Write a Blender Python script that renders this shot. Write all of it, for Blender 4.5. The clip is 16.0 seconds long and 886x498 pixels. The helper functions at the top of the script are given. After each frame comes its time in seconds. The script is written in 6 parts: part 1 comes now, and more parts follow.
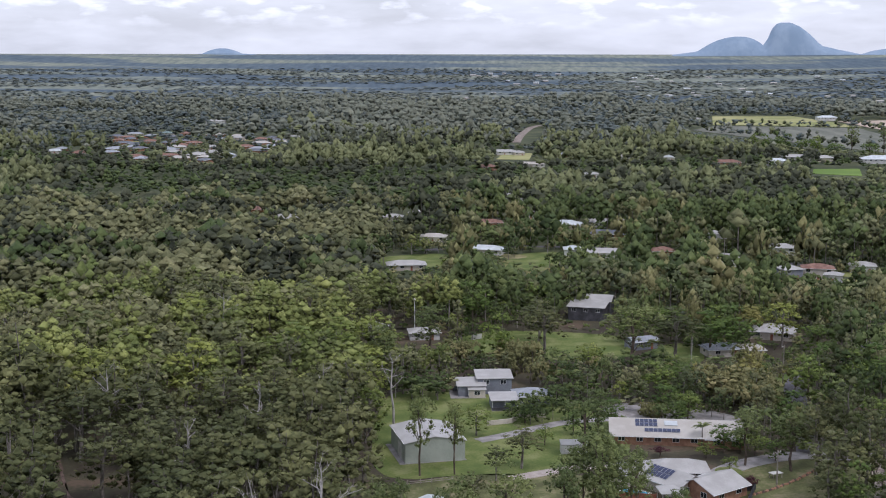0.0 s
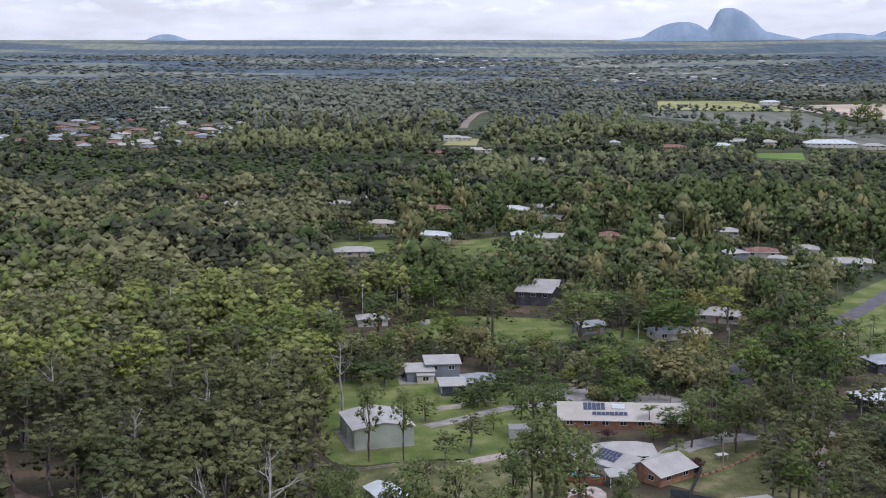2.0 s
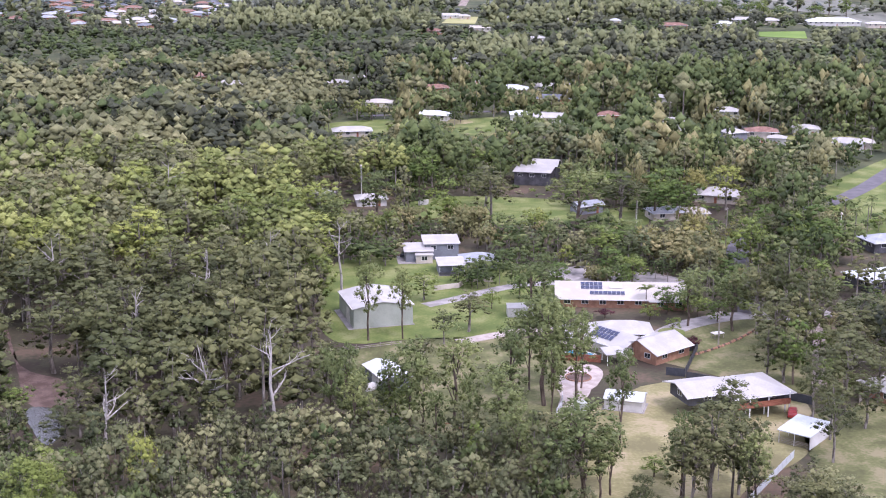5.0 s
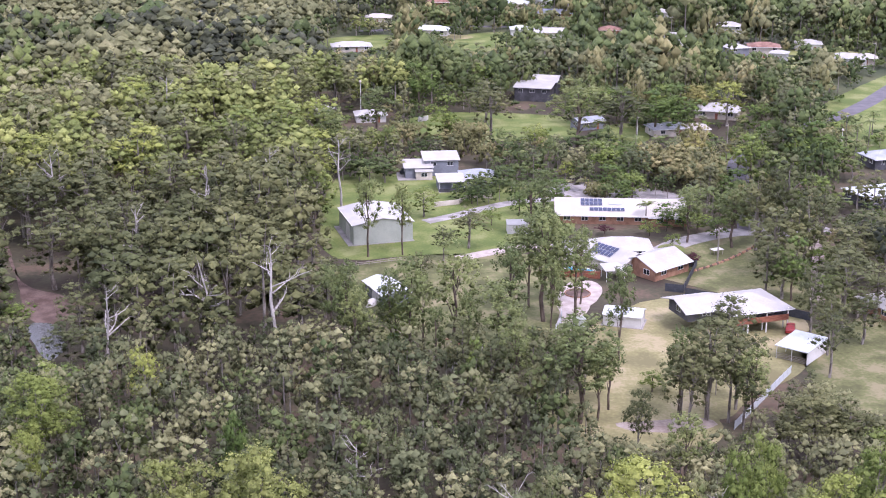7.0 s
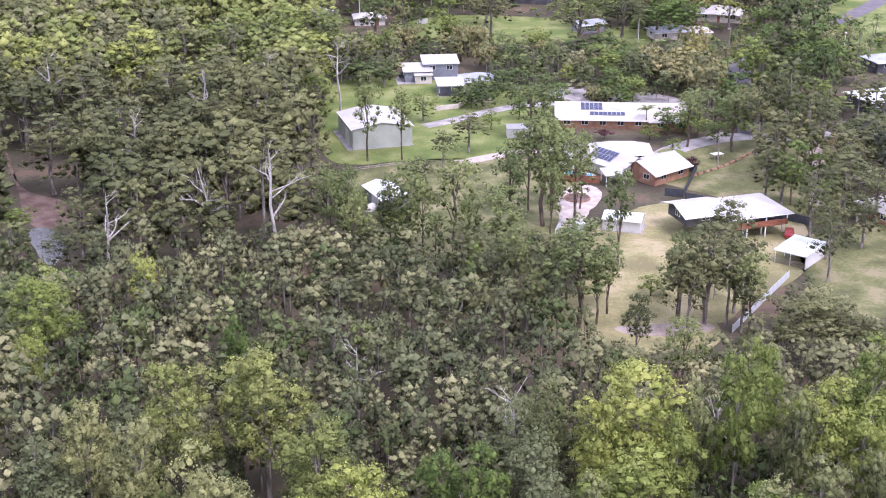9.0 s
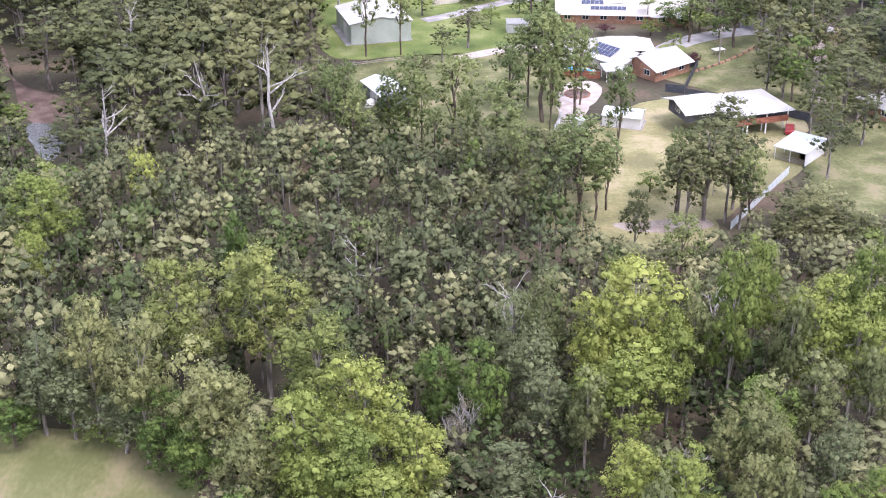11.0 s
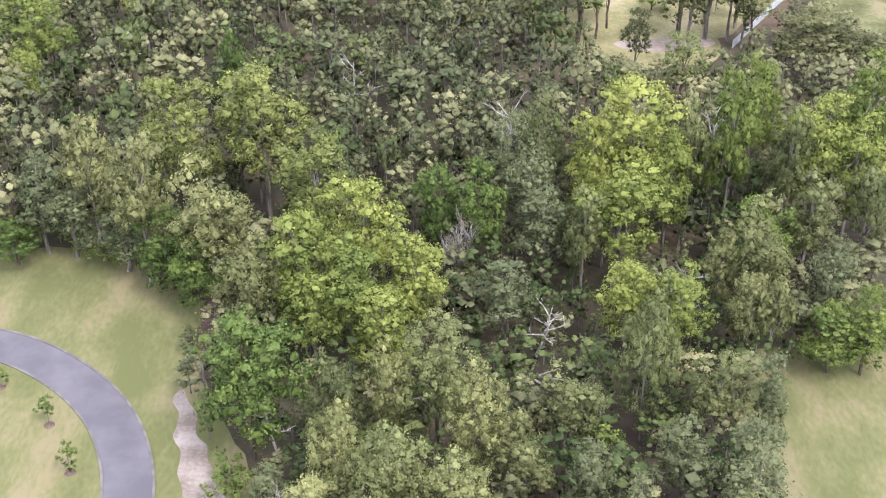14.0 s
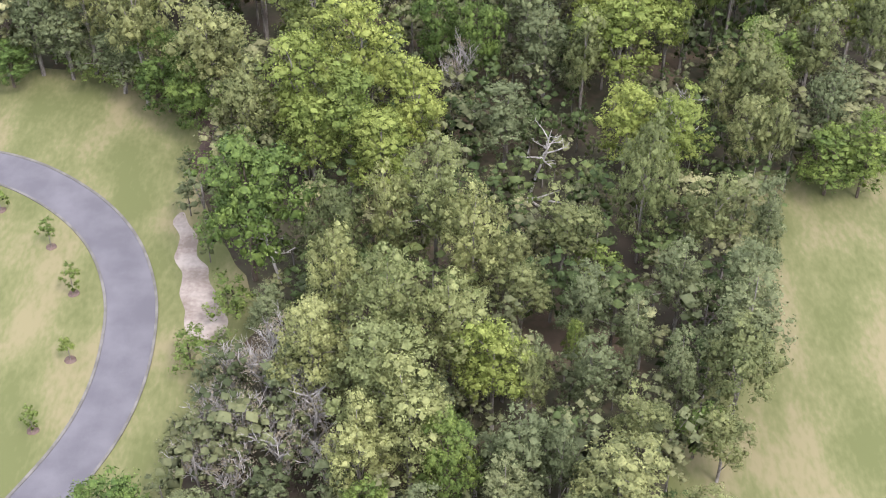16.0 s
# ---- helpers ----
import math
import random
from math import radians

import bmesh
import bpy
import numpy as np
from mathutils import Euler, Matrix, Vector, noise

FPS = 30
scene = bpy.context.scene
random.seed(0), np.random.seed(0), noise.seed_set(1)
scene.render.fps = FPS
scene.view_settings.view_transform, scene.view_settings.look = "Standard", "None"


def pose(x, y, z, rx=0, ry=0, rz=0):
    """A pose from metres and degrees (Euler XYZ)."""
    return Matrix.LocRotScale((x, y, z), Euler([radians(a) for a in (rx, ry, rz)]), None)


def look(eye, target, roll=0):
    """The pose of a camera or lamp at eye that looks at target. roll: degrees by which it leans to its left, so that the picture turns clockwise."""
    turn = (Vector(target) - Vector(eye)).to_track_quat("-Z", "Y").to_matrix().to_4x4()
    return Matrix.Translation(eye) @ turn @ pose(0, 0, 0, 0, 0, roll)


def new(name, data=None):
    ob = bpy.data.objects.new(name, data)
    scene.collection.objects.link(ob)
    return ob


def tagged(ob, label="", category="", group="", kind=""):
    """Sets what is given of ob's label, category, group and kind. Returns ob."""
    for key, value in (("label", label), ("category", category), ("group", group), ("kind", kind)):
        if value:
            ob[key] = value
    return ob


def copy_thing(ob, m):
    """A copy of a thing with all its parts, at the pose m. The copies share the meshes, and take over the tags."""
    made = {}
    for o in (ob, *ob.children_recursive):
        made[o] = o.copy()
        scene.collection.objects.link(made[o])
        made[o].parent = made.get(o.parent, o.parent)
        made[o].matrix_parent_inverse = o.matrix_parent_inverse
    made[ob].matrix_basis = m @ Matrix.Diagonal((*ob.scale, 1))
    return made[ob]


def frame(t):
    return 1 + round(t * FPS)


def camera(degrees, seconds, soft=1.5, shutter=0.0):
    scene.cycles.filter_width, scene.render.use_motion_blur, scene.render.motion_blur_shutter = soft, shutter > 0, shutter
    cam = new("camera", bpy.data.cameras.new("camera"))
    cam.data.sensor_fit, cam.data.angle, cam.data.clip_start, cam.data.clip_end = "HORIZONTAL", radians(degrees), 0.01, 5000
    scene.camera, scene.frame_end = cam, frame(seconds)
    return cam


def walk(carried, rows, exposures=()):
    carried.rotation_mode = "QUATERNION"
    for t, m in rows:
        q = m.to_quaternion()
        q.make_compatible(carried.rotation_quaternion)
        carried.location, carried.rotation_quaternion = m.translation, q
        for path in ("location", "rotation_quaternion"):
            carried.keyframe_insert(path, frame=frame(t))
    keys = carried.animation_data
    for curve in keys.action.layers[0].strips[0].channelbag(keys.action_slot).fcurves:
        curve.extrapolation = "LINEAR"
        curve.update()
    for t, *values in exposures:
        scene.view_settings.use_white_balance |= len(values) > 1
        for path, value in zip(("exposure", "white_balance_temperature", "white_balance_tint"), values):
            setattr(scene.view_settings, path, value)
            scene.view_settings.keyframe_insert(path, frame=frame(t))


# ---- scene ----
# ---- camera and path: a hovering aircraft that pans, then tilts down ----
EYE = 95.0
cam = camera(36.54, 16.0, soft=1.05)
ROWS = [
    (0.0, 2.272, -8.21, -0.071),
    (0.5, 0.947, -8.224, -0.064),
    (1.0, 0.047, -8.228, -0.015),
    (1.5, 0.023, -8.244, -0.014),
    (2.0, 0.0, -8.808, 0.009),
    (2.5, -0.009, -9.725, -0.017),
    (3.0, -0.02, -10.618, -0.013),
    (3.5, -0.028, -11.427, -0.033),
    (4.0, -0.041, -12.224, -0.016),
    (6.5, -0.071, -16.619, -0.022),
    (7.0, -0.068, -17.495, -0.011),
    (7.5, -0.075, -18.372, -0.003),
    (8.0, -0.082, -19.366, 0.0),
    (8.5, -0.087, -20.454, 0.006),
    (9.0, -0.09, -21.563, -0.001),
    (11.5, -0.102, -27.131, -0.084),
    (12.0, -0.111, -28.291, -0.072),
    (12.5, -0.119, -29.454, -0.079),
    (13.0, -0.12, -30.688, -0.106),
    (13.5, -0.125, -31.946, -0.127),
    (14.0, -0.133, -33.678, -0.159),
    (14.5, -0.144, -35.726, -0.181),
    (15.0, -0.146, -37.744, -0.155),
    (15.5, -0.143, -39.58, -0.173),
    (16.0, -0.158, -41.235, -0.211),
]
walk(cam, [(t, pose(0, 0, EYE, 90 + pitch, roll, yaw)) for t, yaw, pitch, roll in ROWS],
     exposures=[(0, -0.32, 5950, 20), (1.5, -0.3, 5900, 20), (2, -0.28, 5850, 21), (2.5, 0.02, 5780, 27), (3, 0.44, 5750, 31), (3.5, 0.54, 5750, 33), (4, 0.61, 5760, 34), (7, 0.86, 5800, 37), (9, 0.98, 5800, 36), (11.5, 1.14, 5900, 26), (13.5, 1.22, 6020, 23), (16, 1.12, 6150, 18)])

# ---- world, sun ----
SUN_ELEV, SUN_AZ = 58.0, 140.0   # degrees; azimuth clockwise from +y
world = bpy.data.worlds.new("sky")
scene.world = world
world.use_nodes = True
wt = world.node_tree
wt.nodes.clear()


def wn(kind, **inputs):
    n = wt.nodes.new(kind)
    for k, v in inputs.items():
        n.inputs[k].default_value = v
    return n


sky = wn("ShaderNodeTexSky")
sky.sky_type, sky.sun_disc = "NISHITA", False
sky.sun_elevation, sky.sun_rotation = radians(SUN_ELEV), radians(SUN_AZ)
sky.air_density, sky.dust_density = 1.0, 2.0
wcoord = wn("ShaderNodeTexCoord")
wmap = wn("ShaderNodeMapping")
wmap.inputs["Scale"].default_value = (11, 11, 46)
wmap.inputs["Location"].default_value = (0.3, 1.7, 0.4)
wmap2 = wn("ShaderNodeMapping")
wmap2.inputs["Scale"].default_value = (38, 38, 120)
veil = wn("ShaderNodeTexNoise", Scale=1.0, Detail=5.0, Roughness=0.55)
puff = wn("ShaderNodeTexNoise", Scale=1.0, Detail=5.0, Roughness=0.5)
split = wn("ShaderNodeSeparateXYZ")


def wrange(a, b, c, d):
    n = wn("ShaderNodeMapRange")
    for k, v in (("From Min", a), ("From Max", b), ("To Min", c), ("To Max", d)):
        n.inputs[k].default_value = v
    return n


def wmath(op):
    n = wn("ShaderNodeMath")
    n.operation = op
    return n


veil_r, puff_r, lift = wrange(0.35, 0.7, 0.50, 0.72), wrange(0.53, 0.7, 0.0, 0.36), wrange(0.018, 0.034, 0.0, 1.0)
puff_h, cover = wmath("MULTIPLY"), wmath("ADD")
mixsky = wn("ShaderNodeMix")
mixsky.data_type = "RGBA"
mixsky.inputs["B"].default_value = (15.1, 15.8, 16.4, 1)
bg = wn("ShaderNodeBackground", Strength=0.095)
wout = wn("ShaderNodeOutputWorld")
wl = wt.links.new
for m in (wmap, wmap2):
    wl(wcoord.outputs["Generated"], m.inputs["Vector"])
wl(wcoord.outputs["Generated"], split.inputs["Vector"])
wl(wmap.outputs["Vector"], veil.inputs["Vector"])
wl(wmap2.outputs["Vector"], puff.inputs["Vector"])
wl(veil.outputs["Fac"], veil_r.inputs["Value"])
wl(puff.outputs["Fac"], puff_r.inputs["Value"])
wl(split.outputs["Z"], lift.inputs["Value"])
wl(puff_r.outputs["Result"], puff_h.inputs[0])
wl(lift.outputs["Result"], puff_h.inputs[1])
wl(veil_r.outputs["Result"], cover.inputs[0])
wl(puff_h.outputs["Value"], cover.inputs[1])
wl(cover.outputs["Value"], mixsky.inputs["Factor"])
wl(sky.outputs["Color"], mixsky.inputs["A"])
wl(mixsky.outputs["Result"], bg.inputs["Color"])
wl(bg.outputs["Background"], wout.inputs["Surface"])

sun_data = bpy.data.lights.new("sun", "SUN")
sun_data.energy, sun_data.angle, sun_data.color = 1.6, radians(14.0), (1.0, 0.95, 0.87)
sun = new("sun", sun_data)
sx, sy = math.sin(radians(SUN_AZ)), math.cos(radians(SUN_AZ))
sun.matrix_world = look((300 * sx, 300 * sy, 500), (300 * sx - sx, 300 * sy - sy, 500 - math.tan(radians(SUN_ELEV))))


# ---- materials ----
def material(name, dark, light, rough=0.8, scale=1.0, bump=0.0, metal=0.0, scale2=None, third=None, stretch=(1, 1, 1), spec=0.3,
             vary=0.0, translucent=0.0, tint=False, coord="Object", fine=0.35, leafy=0.0):
    """Two-scale procedural surface; vary: change of hue and value from one object to the next."""
    m = bpy.data.materials.new(name)
    m.use_nodes = True
    nt = m.node_tree
    nt.nodes.clear()
    nd, ln = nt.nodes.new, nt.links.new
    out, bs = nd("ShaderNodeOutputMaterial"), nd("ShaderNodeBsdfPrincipled")
    bs.inputs["Roughness"].default_value, bs.inputs["Metallic"].default_value = rough, metal
    bs.inputs["Specular IOR Level"].default_value = spec
    tc, mp = nd("ShaderNodeTexCoord"), nd("ShaderNodeMapping")
    mp.inputs["Scale"].default_value = stretch
    ln(tc.outputs[coord], mp.inputs["Vector"])
    n1, n2 = nd("ShaderNodeTexNoise"), nd("ShaderNodeTexNoise")
    n1.inputs["Scale"].default_value, n1.inputs["Detail"].default_value = scale, 5
    n2.inputs["Scale"].default_value, n2.inputs["Detail"].default_value = scale2 or scale * 9, 4
    ln(mp.outputs["Vector"], n1.inputs["Vector"])
    ln(mp.outputs["Vector"], n2.inputs["Vector"])
    add = nd("ShaderNodeMath")
    add.operation = "MULTIPLY_ADD"
    ln(n2.outputs["Fac"], add.inputs[0])
    add.inputs[1].default_value = fine
    ln(n1.outputs["Fac"], add.inputs[2])
    cr = nd("ShaderNodeValToRGB")
    cr.color_ramp.elements[0].position, cr.color_ramp.elements[0].color = 0.45 + fine * 0.3, (*dark, 1)
    cr.color_ramp.elements[1].position, cr.color_ramp.elements[1].color = 0.58 + fine * 0.7, (*light, 1)
    if third:
        e = cr.color_ramp.elements.new(0.52 + fine * 0.5)
        e.color = (*third, 1)
    ln(add.outputs[0], cr.inputs["Fac"])
    colour = cr.outputs["Color"]
    if vary:
        hs = nd("ShaderNodeHueSaturation")
        if tint:
            src = nd("ShaderNodeAttribute")
            src.attribute_name = "tint"
            rnd = src.outputs["Fac"]
        else:
            rnd = nd("ShaderNodeObjectInfo").outputs["Random"]
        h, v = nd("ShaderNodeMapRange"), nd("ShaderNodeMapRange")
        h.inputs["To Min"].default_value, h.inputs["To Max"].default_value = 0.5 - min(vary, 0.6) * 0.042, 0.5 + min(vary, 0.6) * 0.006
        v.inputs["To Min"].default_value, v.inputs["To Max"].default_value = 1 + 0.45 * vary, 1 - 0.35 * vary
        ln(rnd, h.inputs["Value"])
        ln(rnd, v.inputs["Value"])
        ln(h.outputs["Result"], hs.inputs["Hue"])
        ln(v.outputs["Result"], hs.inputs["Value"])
        ln(colour, hs.inputs["Color"])
        colour = hs.outputs["Color"]
    if leafy:
        isl, lr, lm = nd("ShaderNodeNewGeometry"), nd("ShaderNodeMapRange"), nd("ShaderNodeHueSaturation")
        lr.inputs["To Min"].default_value, lr.inputs["To Max"].default_value = 1 - leafy, 1 + leafy
        ln(isl.outputs["Random Per Island"], lr.inputs["Value"])
        ln(lr.outputs["Result"], lm.inputs["Value"])
        ln(colour, lm.inputs["Color"])
        colour = lm.outputs["Color"]
    ln(colour, bs.inputs["Base Color"])
    if bump:
        bp = nd("ShaderNodeBump")
        bp.inputs["Strength"].default_value, bp.inputs["Distance"].default_value = 0.6, bump
        ln(add.outputs[0], bp.inputs["Height"])
        ln(bp.outputs["Normal"], bs.inputs["Normal"])
    surface = bs.outputs["BSDF"]
    if translucent:
        tr, mx = nd("ShaderNodeBsdfTranslucent"), nd("ShaderNodeMixShader")
        mx.inputs["Fac"].default_value = translucent
        ln(colour, tr.inputs["Color"])
        ln(surface, mx.inputs[1])
        ln(tr.outputs["BSDF"], mx.inputs[2])
        surface = mx.outputs["Shader"]
    ln(surface, out.inputs["Surface"])
    return m


LEAF_COLOURS = {   # kind: dark and light leaf colour; H, K, E and Y also carry haze or light
    "B": ((0.135, 0.188, 0.040), (0.27, 0.325, 0.085)),
    "M": ((0.125, 0.16, 0.044), (0.255, 0.295, 0.088)),
    "G": ((0.11, 0.135, 0.052), (0.225, 0.25, 0.10)),
    # E is G made darker: cloud shade put into the leaf colour
    "E": ((0.074, 0.09, 0.036), (0.155, 0.172, 0.072)),
    "P": ((0.10, 0.126, 0.056), (0.208, 0.24, 0.116)),
    "D": ((0.068, 0.118, 0.03), (0.168, 0.24, 0.056)),
    "L": ((0.15, 0.178, 0.066), (0.285, 0.318, 0.128)),
    "T": ((0.10, 0.138, 0.05), (0.21, 0.258, 0.092)),
    "S": ((0.09, 0.14, 0.035), (0.19, 0.26, 0.065)),
    "R": ((0.06, 0.018, 0.025), (0.14, 0.045, 0.05)),
    "O": ((0.15, 0.165, 0.045), (0.32, 0.31, 0.10)),
    "F": ((0.07, 0.085, 0.055), (0.14, 0.155, 0.09)),
    # Y: leaf colour lightened to stand for sunlit far groves
    "Y": ((0.105, 0.13, 0.06), (0.20, 0.23, 0.11)),
    # H and K: distance haze mixed into the leaf colour as pale grey-blue
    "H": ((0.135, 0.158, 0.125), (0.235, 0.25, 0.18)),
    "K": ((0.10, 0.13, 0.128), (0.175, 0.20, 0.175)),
}
LEAF, LEAF_STUFF = {}, {}
for k, (a, b) in LEAF_COLOURS.items():
    LEAF[k] = material("foliage_" + k.lower(), a, b, 0.6, 0.35, 0.12, vary=0.65, translucent=0.24, leafy=0.27, scale2=4.5, spec=0.2, fine=0.55)
    # g mixes woodland leaf colours towards grey, as distance haze would
    g = {"B": 0.12, "G": 0.2, "D": 0.2, "T": 0.2, "O": 0.2, "P": 0.05}.get(k, 0.0)
    a, b = ([c * (1 - g) + g * (0.33 * q[0] + 0.45 * q[1] + 0.22 * q[2]) * s for c, s in zip(q, (1.06, 1.0, 0.98))] for q in (a, b))
    v = {"P": 0.77, "B": 1.0, "G": 1.04, "T": 0.92, "D": 0.8, "O": 0.95, "F": 0.75}.get(k, 1.0)
    warm = {"B": (1.04, 1.02, 1.02), "P": (0.99, 1.0, 0.97), "G": (1.04, 1.0, 0.97)}.get(k, (1, 1, 1))
    a, b = [c * v * s for c, s in zip(a, warm)], [c * v * s for c, s in zip(b, warm)]
    LEAF_STUFF[k] = material("woodland_" + k.lower(), a, b, 0.65, 0.12, 0.15 if k in "BGEPTDO" else 0.3 if k in "YF" else 0.0, vary=0.75 if k in "YFDBGPTOE" else 0.45, translucent=0.22, leafy=0.1 if k in "YFHKQU" else 0.25, scale2=1.3, spec=0.15, tint=True, fine=0.6)
BARK = material("bark_grey", (0.10, 0.085, 0.07), (0.32, 0.29, 0.26), 0.9, 1.2, 0.03, stretch=(2, 2, 0.4))
BARK_DARK = material("bark_dark", (0.06, 0.045, 0.035), (0.18, 0.14, 0.11), 0.9, 1.2, 0.03, stretch=(2, 2, 0.4))
BARK_PALE = material("bark_dead", (0.22, 0.205, 0.19), (0.48, 0.45, 0.42), 0.85, 1.0, 0.02, stretch=(2, 2, 0.4))
GROUND = material("forest_floor", (0.052, 0.04, 0.028), (0.12, 0.085, 0.058), 0.95, 0.06, 0.1, third=(0.066, 0.062, 0.036), scale2=0.9)


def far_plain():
    """Mottled tree cover in long belts, blue-grey from haze put into the colour, paler where the forest is open."""
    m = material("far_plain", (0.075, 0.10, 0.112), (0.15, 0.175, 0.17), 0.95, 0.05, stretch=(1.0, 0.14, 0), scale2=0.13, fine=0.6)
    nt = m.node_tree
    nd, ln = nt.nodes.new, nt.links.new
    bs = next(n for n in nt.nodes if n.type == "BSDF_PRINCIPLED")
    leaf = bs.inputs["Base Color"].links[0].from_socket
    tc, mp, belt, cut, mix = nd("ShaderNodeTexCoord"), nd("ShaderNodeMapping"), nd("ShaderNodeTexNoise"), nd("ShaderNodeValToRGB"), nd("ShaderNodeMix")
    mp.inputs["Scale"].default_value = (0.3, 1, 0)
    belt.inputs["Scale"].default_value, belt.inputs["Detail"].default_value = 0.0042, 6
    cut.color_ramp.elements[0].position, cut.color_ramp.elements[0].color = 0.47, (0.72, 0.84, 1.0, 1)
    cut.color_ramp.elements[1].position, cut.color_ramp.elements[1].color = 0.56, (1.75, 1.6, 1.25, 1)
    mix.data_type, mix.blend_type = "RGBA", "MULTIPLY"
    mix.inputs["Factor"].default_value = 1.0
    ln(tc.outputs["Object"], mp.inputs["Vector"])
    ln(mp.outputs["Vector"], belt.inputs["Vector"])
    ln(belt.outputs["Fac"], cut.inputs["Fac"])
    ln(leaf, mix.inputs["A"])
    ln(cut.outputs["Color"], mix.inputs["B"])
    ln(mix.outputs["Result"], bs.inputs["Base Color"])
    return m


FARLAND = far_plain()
SCRUB = material("scrubby_ground", (0.045, 0.058, 0.028), (0.11, 0.115, 0.055), 0.95, 0.03, 0.1, third=(0.07, 0.082, 0.038), scale2=0.5)
LAWN = material("lawn", (0.09, 0.128, 0.03), (0.205, 0.22, 0.085), 0.95, 0.12, 0.02, third=(0.138, 0.17, 0.046), scale2=1.7)
YARD = material("worn_yard_grass", (0.085, 0.09, 0.036), (0.215, 0.19, 0.105), 0.95, 0.16, 0.03, third=(0.13, 0.138, 0.054), scale2=1.4)
PARK = material("mown_park_grass", (0.117, 0.126, 0.046), (0.215, 0.186, 0.098), 0.95, 0.10, 0.02, third=(0.157, 0.157, 0.066), scale2=1.2, stretch=(1.6, 0.7, 1))
DRY = material("dry_grass", (0.17, 0.155, 0.075), (0.34, 0.29, 0.17), 0.95, 0.11, 0.02, third=(0.235, 0.22, 0.10), scale2=1.4)
SOIL = material("bare_soil", (0.19, 0.15, 0.125), (0.36, 0.31, 0.27), 0.95, 0.2, 0.02, scale2=2.0)
MULCH = material("leaf_litter", (0.085, 0.055, 0.045), (0.17, 0.12, 0.10), 0.95, 0.3, 0.03, scale2=3.0)
ASPHALT = material("asphalt", (0.112, 0.105, 0.117), (0.15, 0.141, 0.153), 0.9, 0.25, 0.004, scale2=14)
KERB = material("weathered_kerb", (0.12, 0.112, 0.10), (0.19, 0.178, 0.16), 0.9, 0.6, 0.004, scale2=7)
DRIVE = material("concrete_drive", (0.24, 0.225, 0.215), (0.36, 0.34, 0.33), 0.9, 0.4, 0.004, scale2=6)
PAVER = material("pink_paving", (0.34, 0.29, 0.26), (0.48, 0.42, 0.38), 0.9, 0.5, 0.004, scale2=7)
CROP = material("crop_rows", (0.12, 0.13, 0.10), (0.20, 0.20, 0.16), 0.95, 0.02, scale2=0.4, stretch=(3, 0.4, 1))
PLOUGH = material("ploughed_soil", (0.40, 0.32, 0.25), (0.55, 0.45, 0.36), 0.95, 0.01, scale2=0.2)
PADDOCK = material("paddock_grass", (0.22, 0.24, 0.08), (0.38, 0.36, 0.17), 0.95, 0.01, scale2=0.15)
BRIGHT = material("bright_grass", (0.12, 0.20, 0.035), (0.18, 0.27, 0.055), 0.95, 0.02, scale2=0.3)
# pale blue of distance haze is put into the mountain's base colour
MOUNTAIN = material("hazed_mountain", (0.225, 0.305, 0.40), (0.28, 0.36, 0.455), 0.95, 0.02, scale2=0.09, stretch=(1, 1, 0.5), coord="Object")
WHITE_ROOF = material("white_roof_sheet", (0.35, 0.338, 0.318), (0.425, 0.415, 0.395), 0.45, 0.3, 0.0, scale2=2.5)
CREAM_ROOF = material("cream_roof_sheet", (0.40, 0.37, 0.325), (0.47, 0.445, 0.40), 0.5, 0.3, scale2=2.5)
GREY_ROOF = material("grey_roof_sheet", (0.25, 0.27, 0.30), (0.36, 0.38, 0.41), 0.45, 0.3, scale2=2.5)
SILVER_ROOF = material("galvanised_roof_sheet", (0.46, 0.50, 0.51), (0.60, 0.64, 0.65), 0.4, 0.3, scale2=2.5, spec=0.5)
DARK_ROOF = material("charcoal_roof_sheet", (0.09, 0.10, 0.12), (0.16, 0.17, 0.19), 0.5, 0.3, scale2=2.5)
RED_ROOF = material("terracotta_tiles", (0.17, 0.09, 0.07), (0.29, 0.17, 0.13), 0.8, 0.5, scale2=4)
GREEN_ROOF = material("green_roof_sheet", (0.11, 0.17, 0.16), (0.18, 0.24, 0.22), 0.5, 0.3, scale2=2.5)
WALL_GREY = material("blue_grey_cladding", (0.16, 0.17, 0.20), (0.22, 0.235, 0.265), 0.7, 0.4, scale2=3)
WALL_SAGE = material("sage_steel_cladding", (0.33, 0.36, 0.31), (0.41, 0.44, 0.385), 0.55, 0.3, scale2=3)
WALL_WHITE = material("white_render", (0.480, 0.472, 0.448), (0.592, 0.584, 0.560), 0.8, 0.4, scale2=3)
WALL_CREAM = material("cream_render", (0.44, 0.40, 0.34), (0.58, 0.53, 0.46), 0.8, 0.4, scale2=3)
WALL_BRICK = material("orange_brickwork", (0.26, 0.14, 0.09), (0.40, 0.23, 0.15), 0.9, 0.8, scale2=8)
WALL_DARK = material("dark_timber_cladding", (0.05, 0.05, 0.055), (0.10, 0.10, 0.11), 0.8, 0.4, scale2=3)
WOOD = material("red_stained_timber", (0.20, 0.075, 0.045), (0.32, 0.13, 0.08), 0.7, 1.0, scale2=8, stretch=(1, 1, 5))
FENCE_DARK = material("charcoal_fence_sheet", (0.045, 0.05, 0.06), (0.08, 0.085, 0.10), 0.6, 0.5, scale2=4)
FENCE_WOOD = material("weathered_fence_timber", (0.22, 0.19, 0.16), (0.38, 0.34, 0.29), 0.9, 0.8, scale2=6)
TRIM = material("white_trim_paint", (0.70, 0.70, 0.69), (0.80, 0.80, 0.79), 0.5, 1.0)
